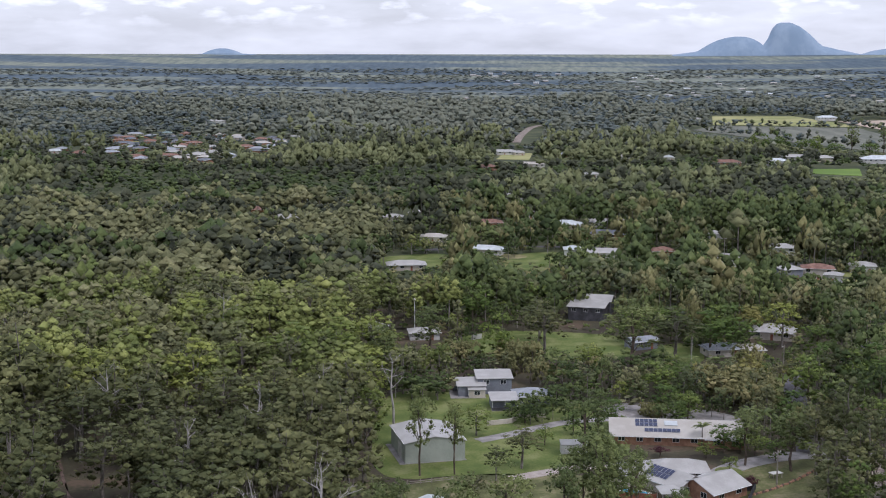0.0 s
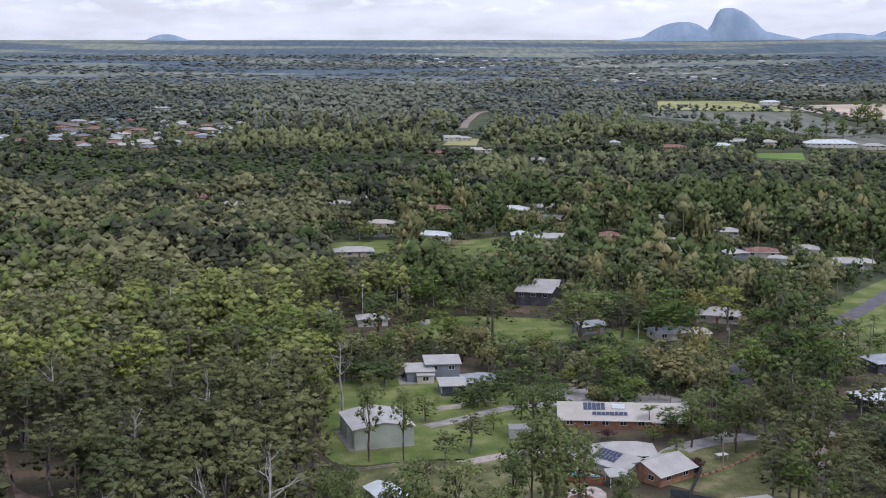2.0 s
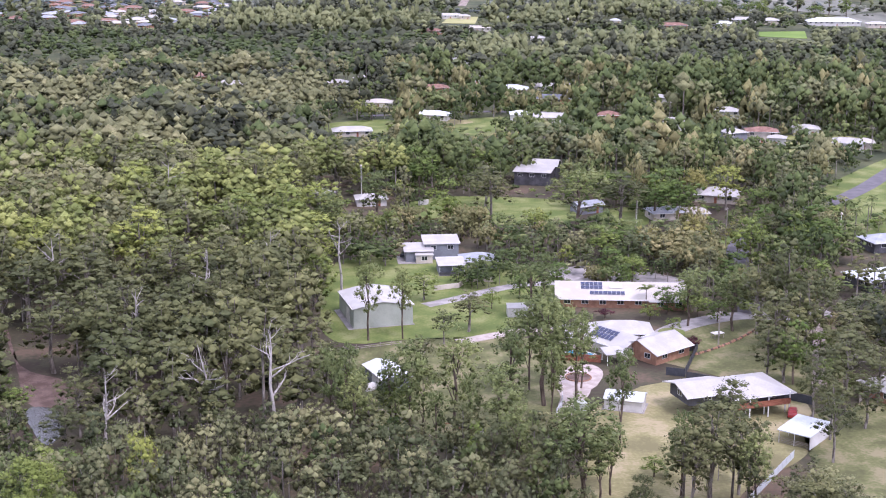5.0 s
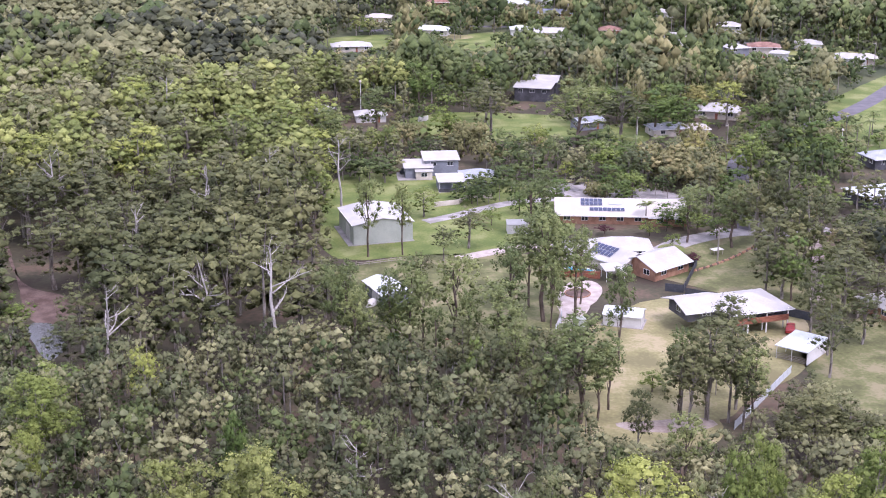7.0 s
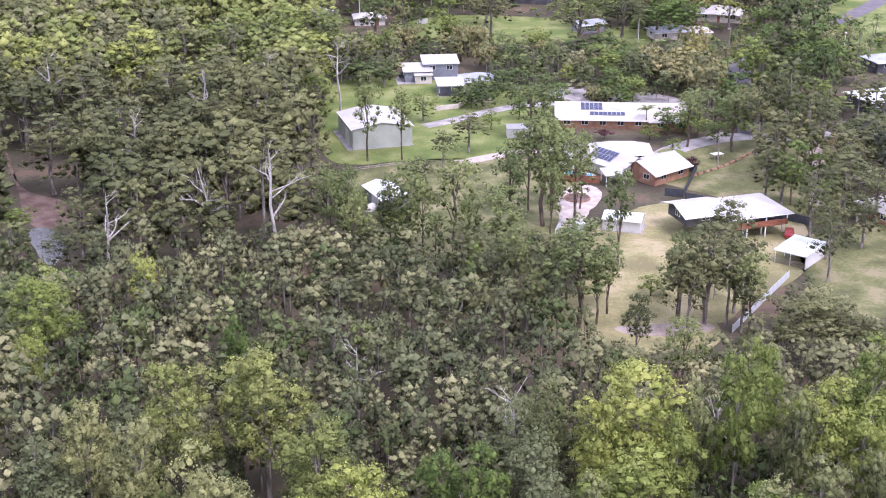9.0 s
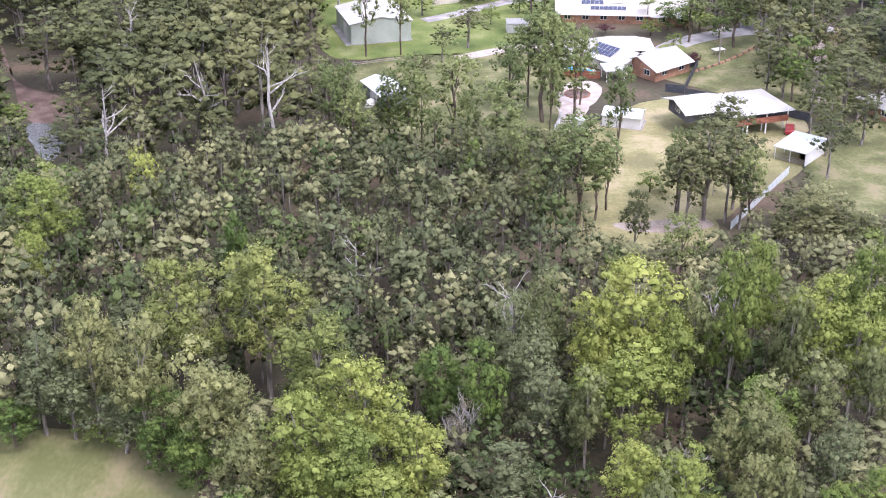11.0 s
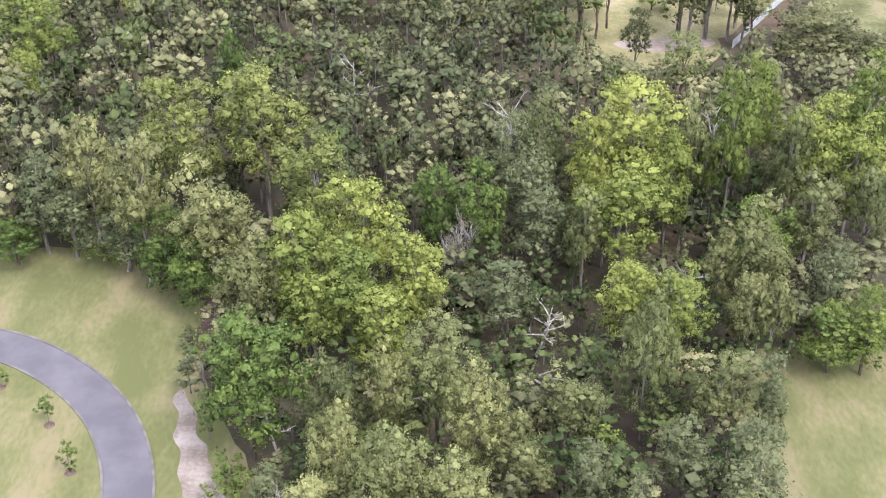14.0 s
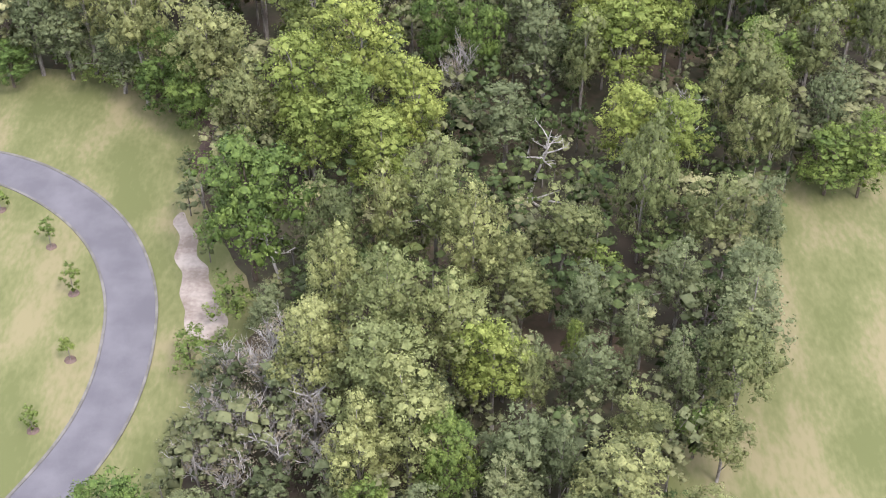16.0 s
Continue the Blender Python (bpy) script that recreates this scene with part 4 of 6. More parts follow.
def build_tree(kind, variant, coarse):
    h, w, base, nc, nl, size, cr, spread, taper = FORM[kind]
    if coarse and kind not in "TSR":
        nc, nl, size, cr = int(nc * 0.52), 25, size * 1.08, cr * 1.25
    rg = np.random.default_rng(hash_of(kind) * 10 + variant)
    tree = thing("shrub" if kind in "SR" else "tree", Matrix(), WORDS[kind], "shrub" if kind in "SR" else "tree", "woodland trees")
    V, T, N, c = crown_arrays(rg, h, w, base, nc, nl, size, cr, spread, taper, 0.5, 1.1 if kind in "PTG" else 0.85)
    crown = new("crown", array_mesh("crown", V, T, [LEAF[kind]], normals=N))
    crown.parent = tree
    bm = bmesh.new()
    r0 = (0.0095 if kind == "T" else 0.0125) * h + 0.03
    sway = [(0, 0, -0.3)] + [(rg.normal() * 0.009 * h, rg.normal() * 0.009 * h, h * k) for k in (0.2, 0.42, 0.62, 0.8)]
    tube(bm, sway, [r0 * 1.15, r0, r0 * 0.8, r0 * 0.55, r0 * 0.2], 8)
    part("trunk", bm, BARKS[kind], tree)
    order = np.argsort(c[:, 2])
    for i in order[:: max(1, len(c) // 7)]:
        z0 = max(0.15 * h, min(c[i][2] - 0.18 * h, 0.6 * h))
        lb = bmesh.new()
        k = min(3, int(z0 / h / 0.2))
        s = Vector(sway[max(1, k)])
        s.z = z0
        e = Vector(c[i])
        tube(lb, [s, s.lerp(e, 0.5) + Vector((0, 0, 0.05 * h)), e], [r0 * 0.42, r0 * 0.28, r0 * 0.1], 5)
        part("limb", lb, BARKS[kind], tree)
    return tree


def hash_of(kind):
    return sum(ord(ch) for ch in kind)


def plant(kind, x, y, h, w, turn, variants=3):
    H, Wd = FORM[kind][:2]
    v = int(turn * 7.3) % variants
    coarse = y > 195
    scale = Matrix.Diagonal((w / Wd, w / Wd, h / H, 1))
    m = pose(x, y, 0, 0, 0, turn) @ scale
    key = (kind, v, coarse)
    if key not in made_trees:
        t = build_tree(*key)
        made_trees[key] = t, scale
        t.matrix_basis = m
        return t
    return copy_thing(made_trees[key][0], m @ made_trees[key][1].inverted())


TREES = {k: [] for k in FORM}
TREES["M"] += [
    (-22.2, 149.5, 23.0, 11.5), (-32.6, 147.4, 21.8, 9.4), (-14.8, 137.0, 19.5, 9.5),
]
TREES["G"] += [
    (-42.8, 141.5, 19.5, 7.1), (-35.3, 135.1, 20.7, 7.5), (-25.7, 128.4, 20.7, 9.1), (-20.9, 120.1, 17.2, 6.9), (12.8, 147.7, 19.5, 5.7), (31.7, 145.4, 19.5, 5.7),
    (42.9, 142.4, 20.7, 5.7), (43.8, 133.2, 17.2, 7.6), (51.2, 135.3, 18.4, 5.6), (34.0, 118.3, 13.8, 5.1), (32.0, 125.6, 13.8, 4.6), (17.1, 131.5, 16.1, 5.3),
    (-9.9, 100.8, 16.5, 5.8), (8.1, 82.6, 12.7, 4.1), (14.9, 69.3, 14.0, 8.5), (17.8, 77.5, 11.4, 5.0), (25.1, 76.7, 10.2, 4.5), (27.3, 83.0, 14.0, 6.2),
    (28.1, 104.6, 12.7, 6.4), (36.7, 117.9, 14.0, 4.4), (8.2, 94.9, 11.4, 6.0), (13.1, 102.7, 12.7, 6.8), (6.8, 99.3, 11.4, 5.0), (36.3, 125.1, 17.8, 7.2),
]
TREES["G"] += [
    (21.8, 67.2, 10.2, 5.7), (12.1, 67.0, 10.2, 6.1), (-73.1, 418.3, 22.0, 20.0), (-59.6, 423.7, 22.0, 17.4), (-48.4, 445.7, 22.0, 16.3), (-37.2, 464.0, 19.0, 11.9),
    (-70.8, 365.6, 21.0, 15.3), (-44.0, 325.9, 19.0, 14.3), (-55.5, 328.0, 20.0, 14.4), (-65.9, 315.6, 20.0, 16.1), (-85.0, 309.7, 20.0, 16.8), (-69.7, 283.7, 20.0, 14.1),
    (-37.9, 287.4, 19.0, 14.0), (-82.9, 272.4, 18.0, 13.7), (-57.4, 270.5, 18.0, 11.0), (-49.3, 287.6, 19.0, 11.5), (72.6, 234.8, 14.0, 6.6), (79.2, 286.8, 15.0, 17.0),
    (91.8, 282.6, 15.0, 14.3), (77.3, 311.2, 14.0, 12.6), (6.4, 301.9, 11.0, 9.3), (0.5, 292.6, 9.0, 5.2), (-4.4, 270.2, 10.0, 5.4), (15.3, 414.8, 20.0, 13.4),
]
TREES["G"] += [
    (58.7, 368.0, 9.0, 11.3), (56.5, 415.5, 18.0, 16.2), (79.1, 248.1, 18.0, 12.7), (41.0, 202.4, 16.0, 7.5), (47.9, 205.0, 16.0, 7.2), (71.6, 243.6, 15.0, 6.8),
    (70.1, 224.0, 14.0, 7.4), (-67.9, 236.3, 14.0, 8.8), (15.5, 271.7, 12.0, 6.0), (67.0, 334.9, 9.0, 7.4), (89.7, 367.1, 15.0, 14.7), (73.6, 299.9, 20.0, 10.8),
    (80.0, 298.7, 25.0, 11.3), (72.8, 279.8, 17.0, 12.1), (80.9, 283.8, 21.0, 9.8), (71.7, 266.3, 11.0, 9.8), (68.2, 267.1, 14.0, 7.3), (85.9, 268.0, 13.0, 9.9),
    (87.6, 254.4, 12.0, 8.3), (80.8, 240.4, 11.0, 7.9), (14.7, 442.1, 14.0, 13.3), (109.7, 330.0, 12.0, 13.6), (91.9, 309.9, 13.0, 9.9), (87.7, 276.4, 13.0, 11.5),
]
TREES["B"] += [
    (-59.8, 182.8, 19.5, 9.7), (-48.0, 200.9, 16.1, 5.6), (-58.3, 172.2, 14.9, 5.1), (-8.2, 125.9, 20.7, 9.5), (-14.8, 120.8, 19.5, 8.7), (-2.5, 120.0, 17.2, 7.4),
    (-9.7, 117.5, 17.2, 9.2), (-13.3, 116.4, 14.9, 7.3), (-5.9, 113.2, 14.9, 7.8), (24.2, 143.9, 24.1, 11.9), (19.5, 143.0, 19.5, 7.0), (28.2, 140.8, 18.4, 6.3),
    (40.8, 151.8, 23.0, 6.7), (35.9, 143.9, 25.3, 6.4), (46.7, 144.4, 21.8, 8.7), (54.8, 151.5, 23.0, 9.1), (51.4, 142.9, 19.5, 8.0), (21.3, 134.0, 17.2, 10.8),
    (20.8, 118.6, 14.9, 6.8), (25.8, 117.0, 14.9, 6.8), (5.1, 82.9, 14.0, 6.6), (12.9, 88.8, 8.9, 2.4), (-93.5, 398.2, 23.0, 16.7), (-102.6, 370.3, 20.0, 15.7),
]
TREES["G"] += [(44.5, 206.0, 20.0, 11.5), (51.0, 221.9, 18.0, 9.2), (50.2, 210.2, 17.0, 8.2), (39.5, 204.0, 15.0, 8.0)]
TREES["B"] += [
    (-79.3, 343.3, 21.0, 16.0), (-104.7, 336.3, 21.0, 16.7), (-57.4, 370.2, 20.0, 17.0), (-45.6, 378.4, 20.0, 16.4), (-37.2, 396.5, 19.0, 13.7), (-34.6, 350.0, 18.0, 13.7),
    (-30.8, 320.6, 16.0, 9.8), (-4.5, 328.6, 8.0, 7.9), (28.9, 398.3, 9.0, 9.5), (94.5, 436.5, 16.0, 11.5), (-37.9, 640.7, 10.0, 13.6), (28.1, 394.1, 10.0, 8.5),
    (34.4, 361.0, 7.0, 4.7),
]
TREES["D"] += [
    (-30.2, 178.8, 13.8, 4.2), (37.6, 130.9, 14.9, 6.8), (-32.4, 133.6, 11.0, 8.1), (-27.9, 127.6, 11.6, 6.6), (-52.5, 138.8, 7.0, 6.0), (4.8, 136.7, 16.1, 6.1),
    (-0.0, 138.7, 14.9, 6.2), (-19.0, 103.5, 19.1, 10.8), (1.0, 72.9, 12.7, 5.5), (43.6, 117.7, 8.9, 7.2), (47.2, 117.2, 11.4, 5.9), (-27.7, 69.1, 8.9, 7.4),
    (-6.1, 68.9, 8.9, 5.3), (84.3, 355.8, 16.0, 11.1), (106.6, 370.1, 16.0, 15.0), (1.5, 407.9, 16.0, 10.5), (-8.0, 458.3, 18.0, 13.7), (45.9, 389.4, 10.0, 15.2),
    (19.5, 381.4, 11.0, 13.2), (-19.2, 364.9, 8.0, 14.3), (-27.3, 368.3, 9.0, 11.2), (10.2, 341.7, 6.0, 8.9), (17.8, 344.0, 7.0, 9.0), (55.3, 316.3, 7.0, 7.0),
]
TREES["D"] += [
    (51.0, 346.4, 8.0, 7.6), (45.7, 340.2, 8.0, 9.0), (117.2, 468.8, 14.0, 22.7), (123.0, 452.5, 13.0, 18.1), (68.3, 422.0, 15.0, 14.7), (76.2, 426.5, 16.0, 14.9),
    (33.2, 494.7, 16.0, 17.0), (18.3, 488.1, 15.0, 14.6), (7.5, 626.4, 12.0, 13.3), (27.5, 601.3, 9.0, 11.5), (-56.2, 606.0, 16.0, 18.1), (-73.6, 625.6, 16.0, 21.4),
    (6.0, 214.2, 12.0, 4.4), (73.4, 265.3, 14.0, 8.5), (89.9, 368.3, 16.0, 9.8), (59.6, 317.4, 6.0, 5.7), (-8.4, 227.6, 7.0, 8.3), (-14.5, 226.9, 6.0, 9.3),
    (-2.1, 211.1, 6.0, 8.7), (-8.6, 235.8, 12.0, 7.4), (-75.8, 222.4, 8.0, 8.5), (-83.3, 244.0, 9.0, 8.1), (-64.9, 211.8, 8.0, 8.1), (44.5, 348.6, 9.0, 9.2),
]
TREES["D"] += [
    (47.7, 338.3, 7.0, 6.7), (29.9, 337.4, 8.0, 7.4), (20.0, 330.7, 6.0, 5.8), (77.2, 342.4, 9.0, 9.2), (80.1, 328.6, 8.0, 8.8), (72.3, 325.0, 6.0, 7.3),
    (84.8, 324.0, 7.0, 8.8), (62.6, 314.7, 6.0, 6.3), (66.5, 309.8, 6.0, 5.6), (197.4, 1236.4, 21.0, 13.7), (243.5, 1275.5, 24.0, 12.1), (251.8, 1274.3, 23.0, 13.2),
    (267.7, 1294.8, 24.0, 12.3), (275.8, 1291.8, 22.0, 14.5), (286.3, 1271.1, 20.0, 12.1), (294.5, 1272.3, 21.0, 14.3), (297.1, 1253.6, 20.0, 14.1), (385.5, 1294.4, 23.0, 13.7),
    (454.7, 1476.7, 30.0, 19.5), (464.3, 1471.7, 29.0, 18.2), (465.7, 1445.4, 29.0, 19.2), (189.6, 1271.3, 21.0, 14.1), (316.5, 1267.9, 17.0, 16.5), (348.4, 1268.1, 17.0, 16.7),
]
TREES["D"] += [
    (33.8, 383.2, 9.0, 10.0), (18.2, 360.1, 7.0, 12.5), (10.4, 352.9, 6.0, 9.2), (5.6, 345.3, 5.0, 7.5), (44.8, 367.1, 11.0, 11.2), (51.7, 370.9, 11.0, 9.7),
    (38.5, 364.6, 9.0, 9.5), (59.0, 347.5, 7.0, 7.7), (23.2, 367.4, 9.0, 9.6), (52.8, 356.6, 8.0, 9.4), (56.6, 328.3, 4.0, 5.2), (61.3, 326.5, 6.0, 6.7),
    (69.8, 327.2, 8.0, 8.8), (99.4, 366.0, 15.0, 13.1), (80.5, 259.9, 9.0, 7.2), (83.1, 280.3, 8.0, 6.4), (98.7, 285.6, 9.0, 6.6), (45.7, 440.4, 14.0, 11.4),
    (58.6, 440.0, 15.0, 13.3), (73.3, 440.6, 13.0, 11.5), (65.9, 431.5, 6.0, 8.6), (102.5, 422.4, 12.0, 11.2), (115.2, 435.5, 13.0, 11.6), (113.9, 366.7, 11.0, 13.3),
]
TREES["D"] += [
    (103.0, 305.3, 10.0, 11.3), (95.9, 334.6, 11.0, 9.1),
]
TREES["P"] += [
    (9.3, 147.7, 17.0, 7.2), (12.8, 134.7, 14.0, 7.5), (11.1, 140.8, 16.0, 7.0), (7.5, 122.0, 12.0, 8.2), (-49.4, 141.4, 14.0, 7.8), (-45.5, 140.5, 11.0, 6.8),
    (-38.5, 137.5, 9.0, 7.5), (6.8, 73.9, 12.7, 6.3), (10.6, 73.3, 11.4, 3.9), (28.5, 87.3, 15.2, 8.0), (22.1, 83.9, 11.4, 4.2), (13.9, 83.6, 11.4, 5.7),
    (14.0, 92.0, 12.7, 5.9), (18.5, 88.2, 11.4, 4.3), (23.5, 95.1, 12.7, 6.1), (29.7, 94.1, 14.0, 6.1), (33.3, 103.3, 14.0, 4.7), (9.0, 86.2, 8.9, 4.2),
    (44.0, 123.2, 14.0, 6.0), (-16.4, 94.2, 7.6, 5.0), (5.7, 70.3, 10.2, 5.3), (-1.3, 67.9, 10.2, 5.2), (-20.5, 70.2, 6.3, 4.9), (-97.2, 302.8, 19.0, 15.2),
]
TREES["P"] += [
    (-73.4, 272.7, 18.0, 11.2), (57.2, 188.1, 13.0, 10.9), (62.6, 188.4, 12.0, 9.1), (49.9, 202.4, 12.0, 6.7), (-13.4, 230.8, 12.0, 9.4), (14.5, 202.7, 12.0, 4.7),
    (19.1, 200.2, 13.0, 5.5), (7.1, 195.6, 13.0, 5.4), (30.7, 191.2, 12.0, 4.5), (-17.7, 202.0, 12.0, 10.2), (3.8, 218.5, 14.0, 5.9), (8.5, 210.2, 14.0, 6.7),
    (-67.5, 226.1, 11.0, 8.5),
]
TREES["L"] += [
    (-0.2, 102.3, 19.1, 7.8), (3.6, 98.3, 16.5, 6.0), (-5.0, 102.0, 16.5, 4.5), (-9.5, 92.9, 16.5, 5.9), (-4.6, 87.7, 17.8, 7.7), (1.1, 86.2, 16.5, 7.2),
    (-11.1, 84.5, 15.2, 7.2), (-4.9, 80.0, 16.5, 9.4), (-6.6, 73.2, 14.0, 5.8), (-2.4, 76.1, 15.2, 8.3), (21.1, 106.2, 19.1, 5.8), (-115.2, 367.6, 23.0, 19.9),
]
TREES["S"] += [
    (-23.8, 90.5, 5.0, 4.4), (23.3, 79.4, 8.0, 4.1), (16.1, 100.9, 7.0, 4.6), (-20.3, 97.7, 5.0, 4.6), (12.5, 320.9, 5.0, 4.8), (37.1, 217.7, 4.0, 4.5),
    (54.4, 301.9, 4.0, 3.5), (50.5, 311.7, 4.0, 4.7), (33.5, 335.0, 4.0, 5.9), (8.0, 340.7, 4.0, 6.0),
]
TREES["T"] += [
    (-16.9, 295.4, 21.0, 6.7), (-9.0, 296.7, 18.0, 5.5), (-5.8, 230.6, 22.0, 8.2), (2.5, 235.8, 22.0, 8.9), (20.5, 252.9, 25.0, 12.3), (26.6, 251.5, 20.0, 8.4),
    (13.4, 244.1, 20.0, 7.1), (10.5, 224.9, 19.0, 9.6), (23.0, 204.5, 20.0, 11.2), (33.0, 231.9, 20.0, 6.3), 
    (41.9, 403.4, 22.0, 16.5), (-20.6, 415.7, 18.0, 11.6), (-31.9, 379.6, 19.0, 9.8), (21.6, 312.0, 16.0, 9.5), (68.6, 302.4, 15.0, 9.5),
    (58.7, 306.3, 14.0, 8.2), (35.4, 175.8, 16.0, 5.8), (49.4, 536.9, 16.0, 13.8), (21.3, 242.2, 18.0, 5.4), (28.5, 210.1, 14.0, 5.8), (-20.1, 231.6, 20.0, 6.2),
]
TREES["T"] += [
    (-17.4, 234.6, 20.0, 6.3), (-1.0, 227.2, 14.0, 4.1), (26.0, 205.0, 15.0, 5.6), (21.5, 212.9, 16.0, 6.8), (-9.6, 234.6, 18.0, 5.8), (-3.4, 231.1, 17.0, 5.0),
    (5.1, 226.4, 17.0, 5.1), (39.9, 207.6, 17.0, 5.7), (51.1, 202.4, 15.0, 5.7), (12.9, 213.0, 16.0, 5.8), (-15.3, 225.0, 18.0, 6.1), (351.2, 1342.8, 28.0, 14.0),
    (382.7, 1343.2, 28.0, 11.8), (25.1, 318.6, 16.0, 7.0), (18.0, 261.0, 20.0, 6.9), (23.3, 265.1, 20.0, 8.2), (28.9, 263.0, 18.0, 5.8),
]
TREES["O"] += [
    (6.8, 406.0, 9.0, 15.8), (-10.7, 406.2, 9.0, 14.0), (66.3, 366.0, 10.0, 20.9), (70.3, 353.6, 10.0, 14.1), (77.6, 402.5, 9.0, 10.6), (41.9, 345.5, 5.0, 8.3),
    (156.2, 527.7, 6.0, 14.1), (73.1, 355.7, 8.0, 9.5), (8.2, 398.0, 10.0, 12.0), (12.9, 382.3, 8.0, 9.9), (57.7, 369.4, 11.0, 9.7), (65.5, 364.6, 10.0, 14.4),
    (73.3, 378.1, 11.0, 10.0), (41.9, 349.0, 4.0, 7.0), (86.7, 453.1, 12.0, 11.9), (86.3, 379.5, 9.0, 9.4),
]
TREES["R"] += [
    (56.5, 287.8, 4.0, 3.6), (39.7, 312.6, 3.0, 4.2),
]

rng = random.Random(11)
for x in (-62, -58.5, -55, -51.5, -47.8, -44.2, -41, -37.6, -34.4, -31.6):   # low scrub along the edge of the park
    TREES["S"].append((x + rng.uniform(-0.8, 0.8), (144.2 if x < -45 else 142.6 + (x + 45) * -0.62) + rng.uniform(-0.6, 0.8), rng.uniform(2.6, 4.6), rng.uniform(3.4, 5.0)))
placed, GROVES = [], []   # wide low crowns grow as groves of several stems
for kind, rows in TREES.items():
    for x, y, h, w in rows:
        # front-left trees switch to the darker colour that stands for cloud shade
        if kind in "GP" and x < -25 and 225 < y < 335:
            kind = "E"
        placed.append((x, y, w))
        if w < 1.05 * h or y < 195 or kind in "SR":
            plant(kind, x, y, h, w * 1.08, rng.uniform(0, 360))
            continue
        n = min(5, math.ceil((w / h) ** 2 * 1.6))
        start = rng.uniform(0, 6.28)
        for q in range(n):
            a, r = start + q * math.tau / n, 0.27 * w
            GROVES.append(({"L": "G", "M": "B"}.get(kind, kind), x + r * math.cos(a), y + r * math.sin(a), h * rng.uniform(0.75, 1.05), w * rng.uniform(0.5, 0.62), rng.uniform(0, 6.28), rng.random()))


def bare_tree(x, y, h, lean, label, seed, spread=0.3, twigs=3):
    """A leafless tree: trunk, limbs that fork twice."""
    rg = random.Random(seed)
    t = thing("dead_tree", pose(x, y, 0), label, "dead tree", "bare trees")
    r0 = 0.014 * h + 0.06
    top = Vector((lean, 0, h))
    axis = [Vector((0, 0, -0.3)), top * 0.3 + Vector((rg.uniform(-.3, .3), rg.uniform(-.3, .3), 0)), top * 0.6 + Vector((rg.uniform(-.4, .4), rg.uniform(-.4, .4), 0)), top * 0.85, top]
    bm = bmesh.new()
    tube(bm, axis, [r0, r0 * 0.85, r0 * 0.65, r0 * 0.4, r0 * 0.12], 8)
    part("trunk", bm, BARK_PALE, t)
    for i in range(9):
        k = rg.uniform(0.45, 0.95)
        s = top * k
        a = rg.uniform(0, math.tau)
        L = h * spread * rg.uniform(0.5, 1.0) * (1.25 - k * 0.5)
        d = Vector((math.cos(a), math.sin(a), rg.uniform(0.15, 0.9))).normalized()
        bm = bmesh.new()
        mid = s + d * L * 0.5 + Vector((rg.uniform(-.1, .1), rg.uniform(-.1, .1), rg.uniform(0, .1))) * L
        end = s + d * L + Vector((0, 0, L * 0.15))
        rr = r0 * (1 - k) * 0.9 + 0.05
        tube(bm, [s, mid, end], [rr, rr * 0.7, rr * 0.25], 5)
        for j in range(twigs):
            q = s.lerp(end, rg.uniform(0.35, 0.95))
            e = q + (d + Vector((rg.uniform(-1, 1), rg.uniform(-1, 1), rg.uniform(-0.2, 0.9)))).normalized() * L * rg.uniform(0.25, 0.5)
            tube(bm, [q, q.lerp(e, 0.5) + Vector((rg.uniform(-.1, .1), rg.uniform(-.1, .1), 0.05)) * L, e], [rr * 0.45, rr * 0.32, rr * 0.12], 4)
        part("limb", bm, BARK_PALE, t)
    return t


bare_tree(-41.5, 236.0, 18.5, -3.6, "bleached dead gum leaning among forest trees", 1)
bare_tree(-29.8, 225.1, 24.2, -0.3, "tall bleached dead gum with forked limbs", 2)
bare_tree(-65.9, 277.2, 17.4, 0.2, "grey dead gum in forest", 3)
for i, (x, y, h, l) in enumerate(((-42, 316, 21, 0.6), (-92, 310, 21, -0.8), (-60, 225, 17, 0.5), (-82, 395, 24, 0.4), (-25.5, 329, 20, -0.3), (-55, 300, 20, 1.0))):
    bare_tree(x, y, h, l, "pale bare gum stems standing above forest crowns", 80 + i, 0.26, 3)


# ---- woodland fill ----
def inside(x, y, poly):
    r = False
    for (ax, ay), (bx, by) in zip(poly, poly[1:] + poly[:1]):
        if (ay > y) != (by > y) and x < (bx - ax) * (y - ay) / (by - ay) + ax:
            r = not r
    return r


